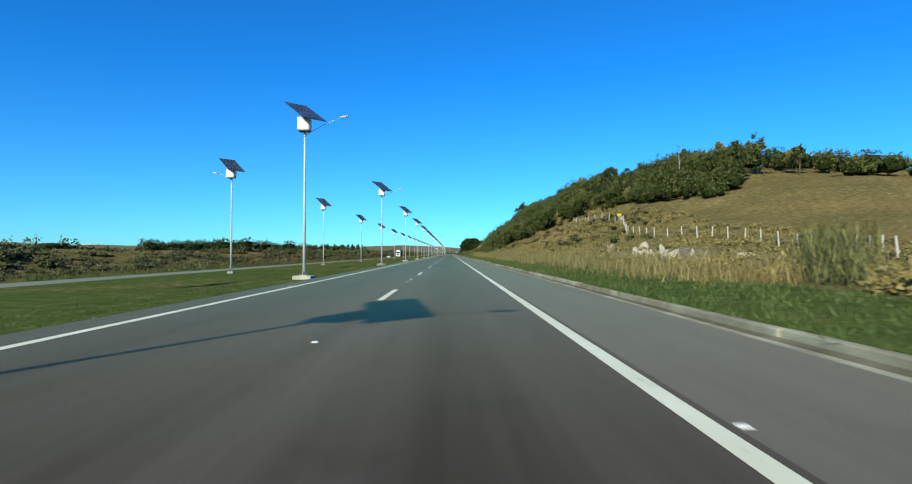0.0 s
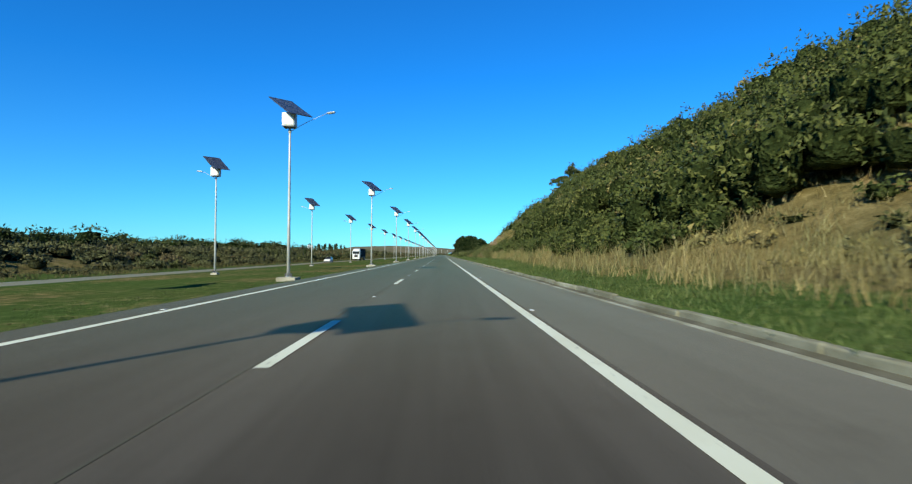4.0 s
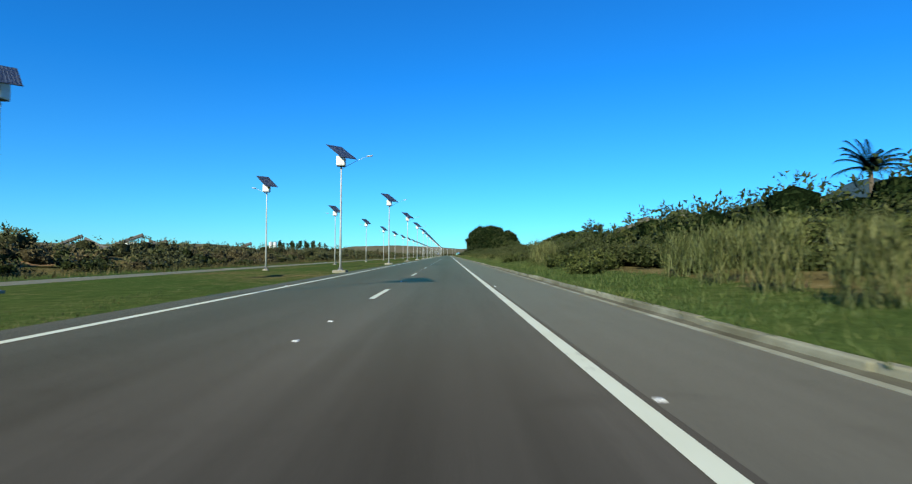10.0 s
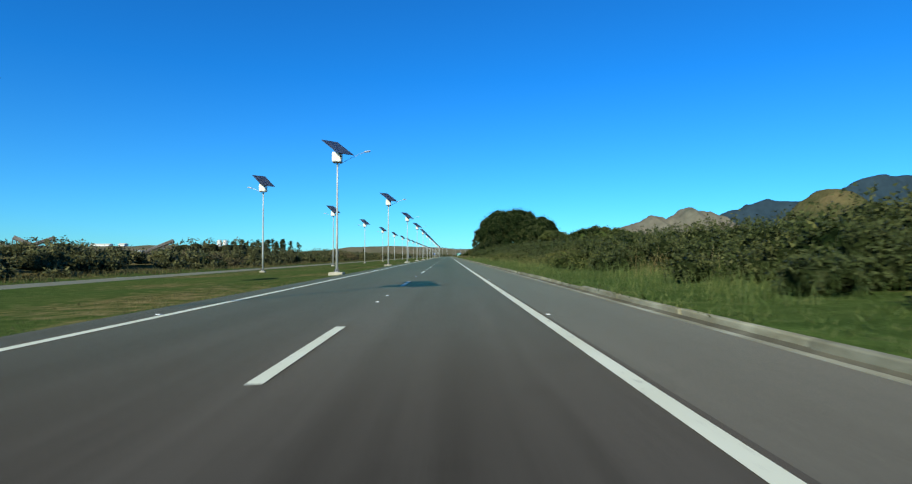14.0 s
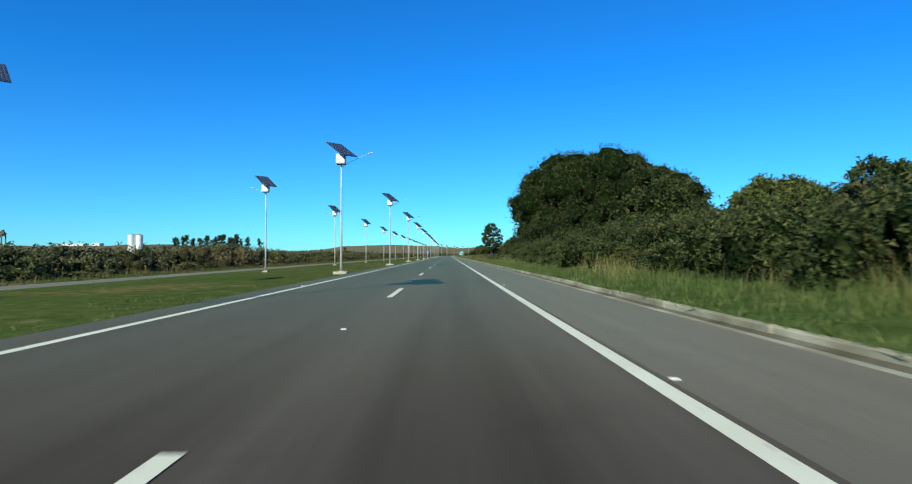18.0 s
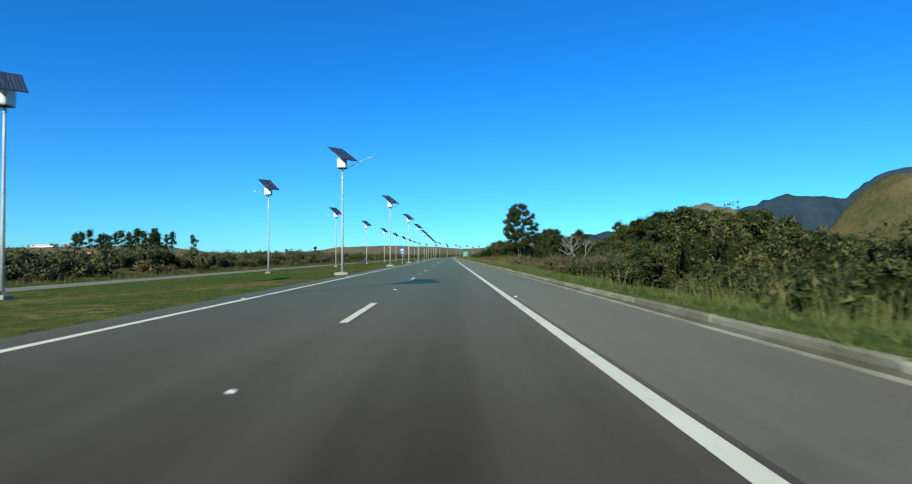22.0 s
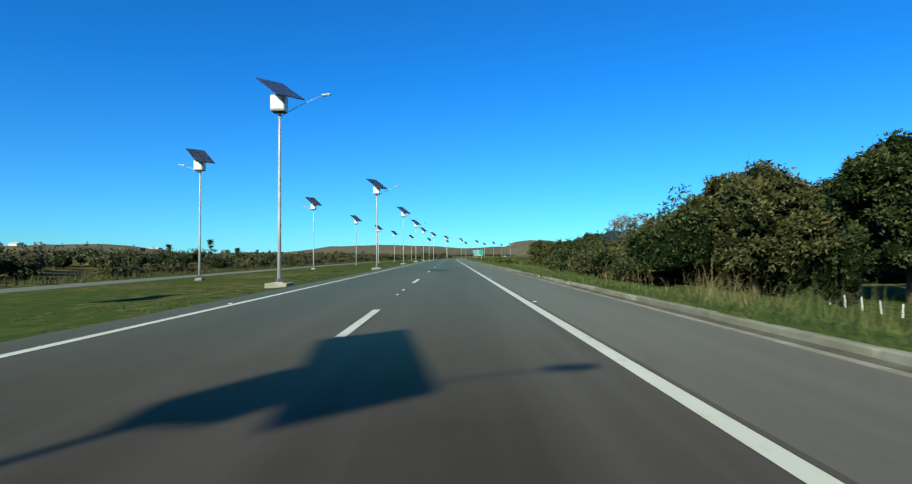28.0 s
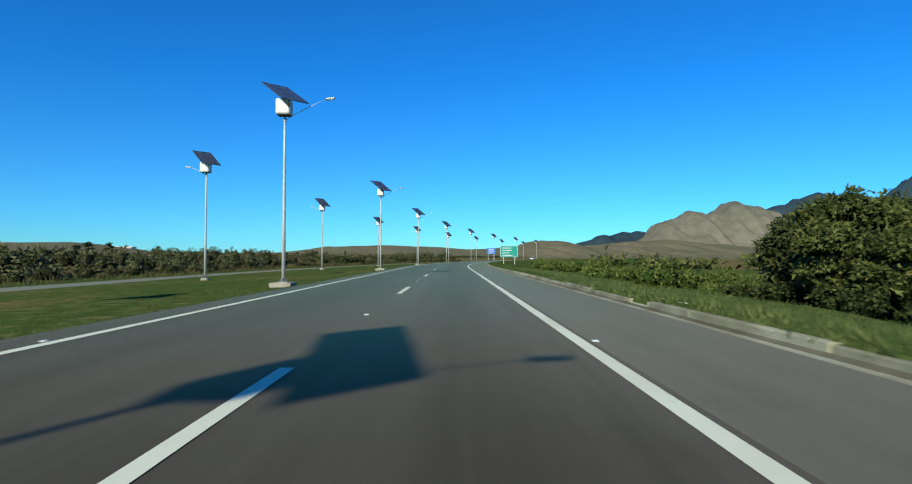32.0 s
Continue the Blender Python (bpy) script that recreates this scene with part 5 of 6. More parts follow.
for name, pick, leaf, label in (("far_front_scrub", kind_of < 0.02, "leaf_far", "dull grey-green bushes beside the other carriageway"), ("far_dark_scrub", (kind_of >= 0.02) & (kind_of < 0.2), "leaf_bank", "darker green bushes beside the other carriageway"),
                                ("far_dry_scrub", kind_of >= 0.2, "leaf_russet", "brownish dry scrub beside the other carriageway")):
    thicket(name, s[pick], l[pick], h[pick], 1.6, 92, 0.25, M[leaf], label)
s, l = scatter(-60, 1250, -39.5, -32.1, 6500)
blades("far_reeds", s, l, 0.7, 0.35, 6, M["leaf_rank"], "rank dull grass along the edge of the other carriageway", width=0.035, short=True)
s, l = scatter(190, 400, -110, -62, 320)
thicket("far_wood", s, l, 3.7, 3.6, 110, 0.45, M["leaf_dark"], "dark wood beyond the scrub")
s, l = scatter(-60, 2200, -420, -120, 1100, lambda s, l: smooth_noise(s, l, 90, 34) > 0.08)
thicket("distant_scrub", s, l, 3.2, 7.0, 60, 0.8, M["leaf_far"], "distant dull bushes on the plain")
s, l = scatter(770, 968, 46, 130, 420)
thicket("lowland_wood", s, l, 5.6, 4.0, 80, 0.42, M["leaf_dark"], "green wood on the low ground behind the farm track")
s, l = scatter(965, 1120, 85, 290, 1150, lambda s, l: land(s, l) > 1.0)
light_one = smooth_noise(s, l, 22, 84) > 0.12
thicket("wooded_hill", s[~light_one], l[~light_one], 5.4, 4.6, 60, 0.55, M["leaf_dark"], "dark wood covering a hill beyond the farm")
thicket("hill_glades", s[light_one], l[light_one], 4.4, 5.0, 60, 0.55, M["leaf_hill"], "lighter green growth on a wooded hill beyond the farm")
s, l = scatter(1080, 2300, 25, 330, 600, lambda s, l: smooth_noise(s, l, 80, 35) > 0.1)
thicket("distant_bushes", s, l, 4.0, 6.0, 36, 1.4, M["leaf_hill"], "distant green bushes on open country")


# ---------- hills on the horizon ----------
def ridge(name, label, y, x0, x1, peaks, depth, mat, seed, base=-3.0):
    """A range of hills: crest heights between the given (x, height) peaks."""
    xs = np.linspace(x0, x1, 200)
    crest = steps(xs, *peaks)
    crest = crest * (1 + 0.05 * smooth_noise(xs, xs * 0, (x1 - x0) / 40, seed)) + 0.03 * crest.max() * smooth_noise(xs, xs * 0, (x1 - x0) / 90, seed + 1)
    rows = []
    for k, f in enumerate(np.linspace(0, 1, 26)):
        rug = 0.24 * smooth_noise(xs * 1.0 + 0.35 * depth * f, xs * 0 + k * (x1 - x0) / 160, (x1 - x0) / 34, seed + 2)
        hgt = crest * np.clip(np.sin(math.pi * min(f * 0.62, 0.5)) ** 1.2 + rug * math.sin(math.pi * min(f / 0.8, 1.0)), 0, 1.0) if f < 0.82 else crest * (1 - f) / 0.18
        rows.append(np.stack([xs, np.full_like(xs, y) + depth * f, base + hgt], -1))
    v = np.concatenate(rows)
    i = (np.arange(25)[:, None] * 200 + np.arange(199)).ravel()
    return structure(name, raw_mesh(name, v, np.stack([i, i + 1, i + 201, i + 200], 1), [mat], smooth=True), label, "hills")


ridge("mountains", "range of bare brown and green mountains", 3920, 900, 2500, ((900, 0), (1000, 50), (1119, 105), (1247, 215), (1330, 235), (1430, 288), (1521, 258), (1690, 352), (1868, 296), (2000, 240), (2200, 150), (2500, 40)), 600, M["mount"], 3)
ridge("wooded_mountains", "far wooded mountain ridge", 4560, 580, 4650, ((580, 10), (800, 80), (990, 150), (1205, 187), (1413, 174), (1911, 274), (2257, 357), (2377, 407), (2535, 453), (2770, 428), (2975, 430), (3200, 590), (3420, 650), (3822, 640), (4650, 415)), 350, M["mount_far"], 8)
ridge("near_hills", "olive and tan hill rising beyond the bank", 1650, 820, 2400, ((820, 0), (870, 50), (922, 112), (960, 152), (1010, 186), (1055, 180), (1120, 146), (1200, 112), (1320, 90), (1500, 80), (1800, 70), (2400, 40)), 380, M["hill_near"], 21)
ridge("low_hills", "low dry hills on the horizon", 2450, -1500, 520, ((-1500, 10), (-900, 18), (-560, 22), (-420, 40), (-260, 46), (-60, 40), (60, 32), (200, 38), (330, 26), (520, 8)), 600, M["hill_far"], 12)
ridge("right_hills", "brown hills beyond the bend", 1950, 60, 860, ((60, 0), (120, 18), (180, 42), (235, 45), (310, 32), (420, 42), (520, 46), (640, 34), (760, 25), (860, 5)), 500, M["hill_far"], 15)
ridge("left_hills", "low hills beyond the plain", 1700, -2400, -500, ((-2400, 40), (-1900, 55), (-1400, 36), (-1000, 30), (-760, 34), (-500, 6)), 500, M["hill_far"], 18)


def hall(place, wide, deep, tall, mat="white"):
    """A long pale industrial hall with a low gabled roof and a row of dark doors."""
    ob = thing("industrial_hall", place, "long pale industrial hall on a far low hill", "hall", "halls on the far hill")
    part("wall", box(wide, deep, tall, (0, 0, tall / 2 - 2)), M[mat], ob)
    part("roof", loft([[(-wide / 2 - 1, y, tall - 2), (wide / 2 + 1, y, tall - 2), (wide / 2 + 1, y, tall - 1.4 + h), (-wide / 2 - 1, y, tall - 1.4 + h)] for y, h in ((-deep / 2 - 1, 0), (0, 2.5), (deep / 2 + 1, 0))]), M["plaster"], ob)
    for k in range(4):
        part("door", box(wide * 0.12, 0.3, tall * 0.4, (wide * (k - 1.5) * 0.23, -deep / 2 - 0.1, tall * 0.2 - 1)), M["dark_metal"], ob)


for x, y, z, wide, tall in ((-1015, 2090, 24, 56, 10), (-955, 2095, 23, 18, 12), (-1330, 2088, 27, 60, 7), (-800, 2092, 20, 34, 8), (-660, 2096, 14, 40, 8)):
    hall((x, y, z), wide, 20, tall)


# ---------- fences ----------
def fence_line(name, label, marks, step, tall, thick, mat, group_wires=4, lean=0.05):
    """Posts along way-marks (s, l) with wires strung between them."""
    local = np.random.default_rng(5)
    pts = [Vector(spot(*m)) for m in marks]
    ob = thing(name, tuple(pts[0]), label, "fence")
    inv = Matrix.Translation(-pts[0])
    me = bm_mesh("post", tube([(0, 0, -0.3), (0, 0, tall * 0.5), (0, 0, tall)], [thick, thick * 0.95, thick * 0.85], 6), M[mat])
    tops = []
    for a, b in zip(marks, marks[1:]):
        n = max(1, round(math.hypot(b[0] - a[0], b[1] - a[1]) / step))
        for k in range(n):
            s, l = a[0] + (b[0] - a[0]) * k / n, a[1] + (b[1] - a[1]) * k / n
            p = Vector(spot(s, l))
            part("post", me, None, ob, at=inv @ Matrix.Translation(p) @ Matrix.Rotation(local.normal(0, lean), 4, "X") @ Matrix.Rotation(local.normal(0, lean), 4, "Y"))
            tops.append(p - pts[0])
    for w in range(group_wires):
        h = tall * (0.25 + 0.7 * w / group_wires)
        part("wire", tube([p + Vector((0, 0, h)) for p in tops], [0.008] * len(tops), 4), M["wire"], ob)
    return ob


fence_line("field_fence", "pale weathered posts and wire along the top of the slope",
           [(36, 25.5), (44, 29), (54, 31), (63, 31), (70, 29), (77, 26.5), (88, 26.5), (96, 28.5), (106, 31), (112, 30.5), (120, 28.5), (130, 28.3), (137, 29)], 2.6, 1.45, 0.075, "post")
fence_line("yard_fence", "low white post fence beside the pasture", [(870, 23.2), (892, 24.6), (945, 27.0), (987, 27.0)], 1.6, 0.95, 0.05, "white", 3)

ob = thing("notice_board", spot(106.5, 30.8), "small yellow sheet fixed above a fence post", "sign")
part("post", tube([(0, 0, -0.2), (0, 0, 1.6)], [0.06, 0.055], 6), M["post"], ob)
part("panel", box(0.75, 0.03, 0.45, (0, -0.08, 1.75), 0.01), M["yellow"], ob, "plain yellow sheet")


# ---------- road signs ----------
def bars(name, rows, depth, mat, parent):
    bm = bmesh.new()
    for x, z, w, h in rows:
        box(w, 0.006, h, (x, depth, z), 0, bm)
    return part(name, bm, M[mat], parent)


ob = thing("service_sign", spot(771, -8.3), "small blue square sign on a steel post in the median", "sign")
part("post", tube([(0, 0, -0.3), (0, 0, 2.9)], [0.045, 0.04], 8), M["steel"], ob)
p = part("panel", box(0.85, 0.03, 0.95, (0, -0.06, 2.45), 0.02), M["blue_sign"], ob, "blue sheet with white marks")
bars("white_marks", ((0, 2.62, 0.56, 0.26), (0, 2.22, 0.56, 0.07), (0, 2.10, 0.42, 0.07)), -0.08, "white", p)

ob = thing("direction_sign", spot(1092, 8.6), "green direction board on two steel posts at the bend", "sign", turn=-6)
for x in (-1.2, 1.2):
    part("post", box(0.12, 0.08, 4.2, (x, 0.06, 1.9)), M["steel"], ob)
p = part("panel", box(3.9, 0.05, 2.5, (0, 0, 2.75), 0.02), M["green_sign"], ob, "green sheet with white lettering bars")
bars("lettering_bars", ((-0.5, 3.5, 1.9, 0.14), (-0.4, 3.0, 2.1, 0.14), (-0.7, 2.45, 1.5, 0.14), (-0.3, 1.9, 2.2, 0.14)), -0.03, "white", p)
bars("border", ((0, 3.93, 3.7, 0.05), (0, 1.57, 3.7, 0.05), (-1.85, 2.75, 0.05, 2.3), (1.85, 2.75, 0.05, 2.3)), -0.028, "white", p)
ob = thing("guide_sign", spot(1200, -10.4), "blue board on two posts in the median beyond the bend", "sign", turn=-14)
for x in (-1.2, 1.2):
    part("post", box(0.12, 0.08, 5.4, (x, 0.06, 2.5)), M["steel"], ob)
p = part("panel", box(3.6, 0.05, 2.4, (0, 0, 4.2), 0.02), M["blue_sign"], ob, "blue sheet with white bars")
bars("lettering_bars", ((0, 4.9, 2.2, 0.22), (0, 4.2, 2.6, 0.22), (0, 3.5, 1.9, 0.22)), -0.03, "white", p)


# ---------- vehicles on the other carriageway and ahead ----------
def wheel(parent, x, y, r, w):
    t = part("wheel", tube([(x - w / 2, y, r), (x + w / 2, y, r)], [r, r], 18), M["rubber"], parent, "black tyre")
    part("rim", tube([(x - w / 2 - 0.01, y, r), (x + w / 2 + 0.01, y, r)], [r * 0.58, r * 0.58], 14), M["alloy"], t)


def lorry(place):
    """A cab-over tractor and its curtain-sided trailer, facing -y."""
    ob = thing("lorry", place, "white cab-over lorry with a dark tarpaulin-sided trailer", "truck")
    cab = part("cab", box(2.5, 2.2, 2.5, (0, -5.9, 2.15), 0.12, segments=3), M["car_white"], ob, "white cab")
    part("windscreen", box(2.2, 0.04, 0.85, (0, -7.01, 2.65), 0.02), M["glass"], cab, "dark windscreen")
    part("grille", box(1.15, 0.05, 0.95, (0, -7.02, 1.55), 0.03), M["dark_metal"], cab, "dark grille")
    part("bumper", box(2.5, 0.3, 0.5, (0, -6.95, 0.75), 0.08), M["car_white"], cab)
    part("roof_fairing", loft([[(-1.15, -6.6, 3.35), (1.15, -6.6, 3.35), (1.15, -4.8, 3.35), (-1.15, -4.8, 3.35)], [(-1.1, -5.5, 4.0), (1.1, -5.5, 4.0), (1.15, -4.8, 4.05), (-1.15, -4.8, 4.05)]]), M["car_white"], cab)
    for x in (-0.95, 0.95):
        part("headlamp", box(0.42, 0.05, 0.2, (x, -7.08, 0.95), 0.02), M["lamp_glass"], cab)
        part("side_window", box(0.04, 0.9, 0.8, (1.25 if x > 0 else -1.25, -6.3, 2.65), 0.01), M["glass"], cab)
        part("mirror", box(0.12, 0.2, 0.55, (x * 1.48, -6.85, 2.6), 0.03), M["dark_metal"], cab)
    t = part("trailer", box(2.6, 11.5, 2.95, (0, 1.4, 2.65), 0.05), M["tarp"], ob, "dark tarpaulin sides")
    for k in range(9):
        part("curtain_strap", box(0.02, 0.06, 2.7, (1.315, -3.6 + 1.25 * k, 2.6)), M["dark_metal"], t)
    part("trailer_floor", box(2.6, 11.6, 0.16, (0, 1.4, 1.12), 0.02), M["dark_metal"], ob)
    part("fuel_tank", tube([(-0.95, -4.3, 0.75), (-0.95, -3.1, 0.75)], [0.33, 0.33], 12), M["alloy"], ob)
    for y in (-5.9, -3.1, 3.6, 4.85, 6.1):
        for x in (-1.05, 1.05):
            wheel(ob, x, y, 0.5, 0.3)
    return ob


def car(place, turn, mat, label):
    """A small saloon, nose to -y."""
    ob = thing("car", place, label, "car", turn=turn)
    sec = []
    for y, w, z0, z1 in ((-2.05, 0.68, 0.35, 0.62), (-1.9, 0.82, 0.25, 0.74), (-0.9, 0.85, 0.22, 0.92), (0.9, 0.86, 0.22, 0.96), (1.85, 0.82, 0.26, 0.94), (2.05, 0.72, 0.36, 0.80)):
        sec.append([(-w, y, z0), (w, y, z0), (w, y, z1 * 0.85), (w * 0.9, y, z1), (-w * 0.9, y, z1), (-w, y, z1 * 0.85)])
    part("body", loft(sec), M[mat], ob, smooth=False)
    cabin = []
    for y, w, z in ((-1.05, 0.74, 0.92), (-0.35, 0.64, 1.40), (0.85, 0.62, 1.43), (1.65, 0.70, 0.98)):
        cabin.append([(-0.78, y, 0.90), (0.78, y, 0.90), (w, y, z), (-w, y, z)])
    c = part("cabin", loft(cabin), M["glass"], ob, "dark car windows")
    part("roof", box(1.26, 1.25, 0.03, (0, 0.25, 1.435), 0.012), M[mat], c)
    for x in (-0.6, 0.6):
        part("headlamp", box(0.32, 0.06, 0.14, (x, -2.0, 0.62), 0.02), M["lamp_glass"], ob)
        part("tail_lamp", box(0.26, 0.05, 0.16, (x, 2.03, 0.74), 0.02), M["roof_tile"], ob)
    for y in (-1.3, 1.3):
        for x in (-0.76, 0.76):
            wheel(ob, x, y, 0.31, 0.2)
    return ob


lorry((-29.5, 326.0, -1.0))
car((-29.4, 272.0, -1.0), 0, "car_white", "small white car on the other carriageway")
car((-29.4, 863.0, -1.0), 0, "car_dark", "dark car on the other carriageway")
car((float(bend(1235)) + 0.0, 1235.0, 0.0), 180 - 22, "car_white", "small white car far ahead in the bend")


# ---------- buildings ----------
def slab(points, thick, bm=None):
    """A sheet over a quad of corner points, given a thickness downwards."""
    return loft([[Vector(p) for p in points], [Vector(p) - Vector((0, 0, thick)) for p in points]], bm)


def house(place, turn):
    """A low farmhouse: a gable towards the road, one long catslide roof over a porch."""
    ob = thing("farmhouse", place, "white plaster farmhouse with a long sloping red clay-tile roof", "house", turn=turn)
    gable = [(5.6, 0), (15.4, 0), (15.4, 3.4), (11.0, 5.5), (5.6, 3.7)]
    part("wall", loft([[(x, 0, z) for x, z in gable], [(x, 8.0, z) for x, z in gable]]), M["plaster"], ob, "stained white plaster")
    part("wall", box(0.25, 7.0, 2.2, (3.0, 4.4, 1.1)), M["plaster"], ob, "stained white plaster")
    part("wall", loft([[(x, 3.5, z) for x, z in ((3.0, 0), (5.6, 0), (5.6, 3.5), (3.0, 2.7))], [(x, 3.7, z) for x, z in ((3.0, 0), (5.6, 0), (5.6, 3.5), (3.0, 2.7))]]), M["plaster"], ob, "plaster wall of the porch")
    for a, b in (((-0.6, 1.85), (11.1, 5.75)), ((11.1, 5.75), (16.0, 3.35))):
        r = part("roof", slab([(a[0], -0.7, a[1]), (b[0], -0.7, b[1]), (b[0], 8.6, b[1]), (a[0], 8.6, a[1])], 0.13), M["roof_tile"], ob, "red clay tiles, streaked darker")
        for n in range(27):
            y = -0.6 + 0.34 * n
            part("roof_tile", tube([(a[0], y, a[1] + 0.03), (b[0], y, b[1] + 0.03)], [0.09, 0.09], 5), M["roof_tile"], r)
    part("ridge_cap", tube([(11.1, -0.75, 5.82), (11.1, 8.65, 5.82)], [0.14, 0.14], 6), M["roof_tile"], ob)
    for x in (0.0, 2.6):
        part("porch_post", box(0.18, 0.18, 2.6, (x, -0.2, 0.8)), M["white"], ob)
    part("porch_floor", box(6.2, 4.0, 0.2, (2.6, 1.6, 0.0)), M["base"], ob)
    for x, z, w, h in ((7.0, 1.6, 1.0, 1.1), (9.2, 1.05, 0.9, 2.1), (13.6, 1.6, 1.2, 1.1)):
        f = part("window", box(w + 0.16, 0.08, h + 0.16, (x, -0.03, z), 0.01), M["white"], ob)
        part("pane", box(w, 0.05, h, (x, -0.06, z)), M["glass"], f)
    return ob


house(spot(998.5, 43.5), 0)
ob = thing("water_tank", spot(995, 51.8), "small white water tank on a weathered pillar beside the house", "water tank")
part("pillar", box(0.55, 0.55, 3.7, (0, 0, 1.85), 0.03), M["post"], ob)
t_ = part("tank", tube([(0, 0, 3.7), (0, 0, 3.8), (0, 0, 4.75), (0, 0, 4.9)], [0.75, 0.85, 0.9, 0.6], 14), M["white"], ob, "white round tank")
part("lid", tube([(0, 0, 4.9), (0, 0, 5.0)], [0.62, 0.4], 14), M["white"], t_)
ob = thing("yard_table", spot(970, 28.5), "low white slab standing in the farmyard grass", "bench")
part("top", box(1.5, 0.6, 0.08, (0, 0, 0.62), 0.02), M["white"], ob)
for x in (-0.55, 0.55):
    part("leg", box(0.12, 0.5, 0.6, (x, 0, 0.3)), M["white"], ob)


def shed(place, turn):
    ob = thing("shed", place, "small white outbuilding with a red tile roof behind trees", "shed", turn=turn)
    part("wall", box(5, 4, 2.4, (0, 0, 1.2)), M["plaster"], ob)
    bm = loft([[(-2.9, -2.5, 2.35), (2.9, -2.5, 2.35), (2.9, -2.5, 2.45), (-2.9, -2.5, 2.45)], [(-2.9, 0, 3.4), (2.9, 0, 3.4), (2.9, 0, 3.5), (-2.9, 0, 3.5)], [(-2.9, 2.5, 2.35), (2.9, 2.5, 2.35), (2.9, 2.5, 2.45), (-2.9, 2.5, 2.45)]])
    part("roof", bm, M["roof_tile"], ob)
    part("door", box(0.9, 0.05, 1.9, (0.6, -2.02, 0.95)), M["dark_metal"], ob)


shed(spot(1026, 52), 8)

def shelter(place, turn, wide):
    """A low roadside lean-to: pale posts and rails under a dark sheet roof."""
    ob = thing("shelter", place, "low open shelter with dark sheet roof and pale posts", "shelter", "shelters under the trees", turn=turn)
    part("roof", slab([(-wide / 2 - 0.3, -1.5, 1.75), (wide / 2 + 0.3, -1.5, 1.75), (wide / 2 + 0.3, 1.5, 2.15), (-wide / 2 - 0.3, 1.5, 2.15)], 0.07), M["old_sheet"], ob, "dark sagging roof sheet")
    n = int(wide / 1.3)
    for k in range(n + 1):
        for y, h in ((-1.3, 1.72), (1.3, 2.05)):
            part("post", box(0.09, 0.09, h, (-wide / 2 + wide * k / n, y, h / 2)), M["post"], ob)
    # Rails and counter take darker materials, putting the trees' shade into their colour.
    for z in (0.45, 0.85):
        part("rail", box(wide, 0.05, 0.06, (0, -1.36, z)), M["bark_pale"], ob)
    part("counter", box(wide * 0.6, 0.6, 0.85, (wide * 0.1, 0.4, 0.42), 0.02), M["old_sheet"], ob)


shelter(spot(840, 21.8, -0.42), -12, 6.5)
shelter(spot(850, 19.0, -0.3), -8, 4.5)

ob = thing("silo_group", (-172.0, 862.0, 0.0), "two tall white cylindrical silos on the plain", "silo")
for x, y in ((-2.1, 0.0), (2.1, 0.6)):
    t = part("silo", tube([(x, y, 0), (x, y, 12.4)], [1.7, 1.7], 20), M["white"], ob, smooth=False)
    part("cap", tube([(x, y, 12.4), (x, y, 13.0)], [1.75, 0.5], 20), M["white"], t)
part("walkway", box(6.2, 0.9, 0.15, (0, -0.4, 12.9)), M["dark_metal"], ob)


def conveyor(place, turn, length, tall):
    """An inclined gravel conveyor on trestles with a hopper at its foot."""
    ob = thing("conveyor", place, "grey inclined quarry conveyor on trestles", "conveyor", turn=turn)
    part("truss", tube([(0, 0, 1.2), (length, 0, tall)], [0.75, 0.75], 4), M["grey_steel"], ob)
    part("belt_cover", tube([(0.5, 0, 2.2), (length - 0.5, 0, tall + 0.85)], [0.5, 0.5], 8), M["grey_steel"], ob)
    for f in (0.35, 0.7, 0.97):
        h = 1.2 + (tall - 1.2) * f
        for y in (-1, 1):
            part("leg", box(0.3, 0.3, h, (length * f, y, h / 2)), M["grey_steel"], ob)
    part("hopper", loft([[(-2, -1.5, 3.6), (2, -1.5, 3.6), (2, 1.5, 3.6), (-2, 1.5, 3.6)], [(-0.6, -0.5, 1.0), (0.6, -0.5, 1.0), (0.6, 0.5, 1.0), (-0.6, 0.5, 1.0)]]), M["steel"], ob)


for x, y, turn, length, tall in ((-255, 665, 8, 24, 11), (-225, 690, 170, 22, 10), (-205, 640, 5, 26, 11), (-190, 705, 175, 20, 9), (-240, 740, 12, 24, 10), (-170, 745, 4, 18, 8.5)):
    conveyor((x, y, 0.4), turn, length, tall)


def heap(place, r, h, seed):
    """A pile of sand with a slumped outline."""
    local = np.random.default_rng(seed)
    bm = bmesh.new()
    rings = []
    for f, z in ((1.25, -0.3), (1.0, 0.12), (0.7, 0.42), (0.4, 0.75), (0.12, 0.97)):
        rings.append([bm.verts.new((r * f * math.cos(a) * local.uniform(0.9, 1.1) * 1.4, r * f * math.sin(a) * local.uniform(0.9, 1.1), h * z)) for a in (2 * math.pi * k / 16 for k in range(16))])
    for a, b in zip(rings, rings[1:]):
        for k in range(16):
            bm.faces.new((a[k], a[(k + 1) % 16], b[(k + 1) % 16], b[k]))
    bm.faces.new(rings[-1])
    ob = new("sand_heap", bm_mesh("sand_heap", bm, M["sand"], True))
    ob.matrix_world = pose(*place)
    tagged(ob, "pale heap of quarried sand on the plain", "sand heap")


heap((-178, 955, 0.2), 9, 4.2, 1)
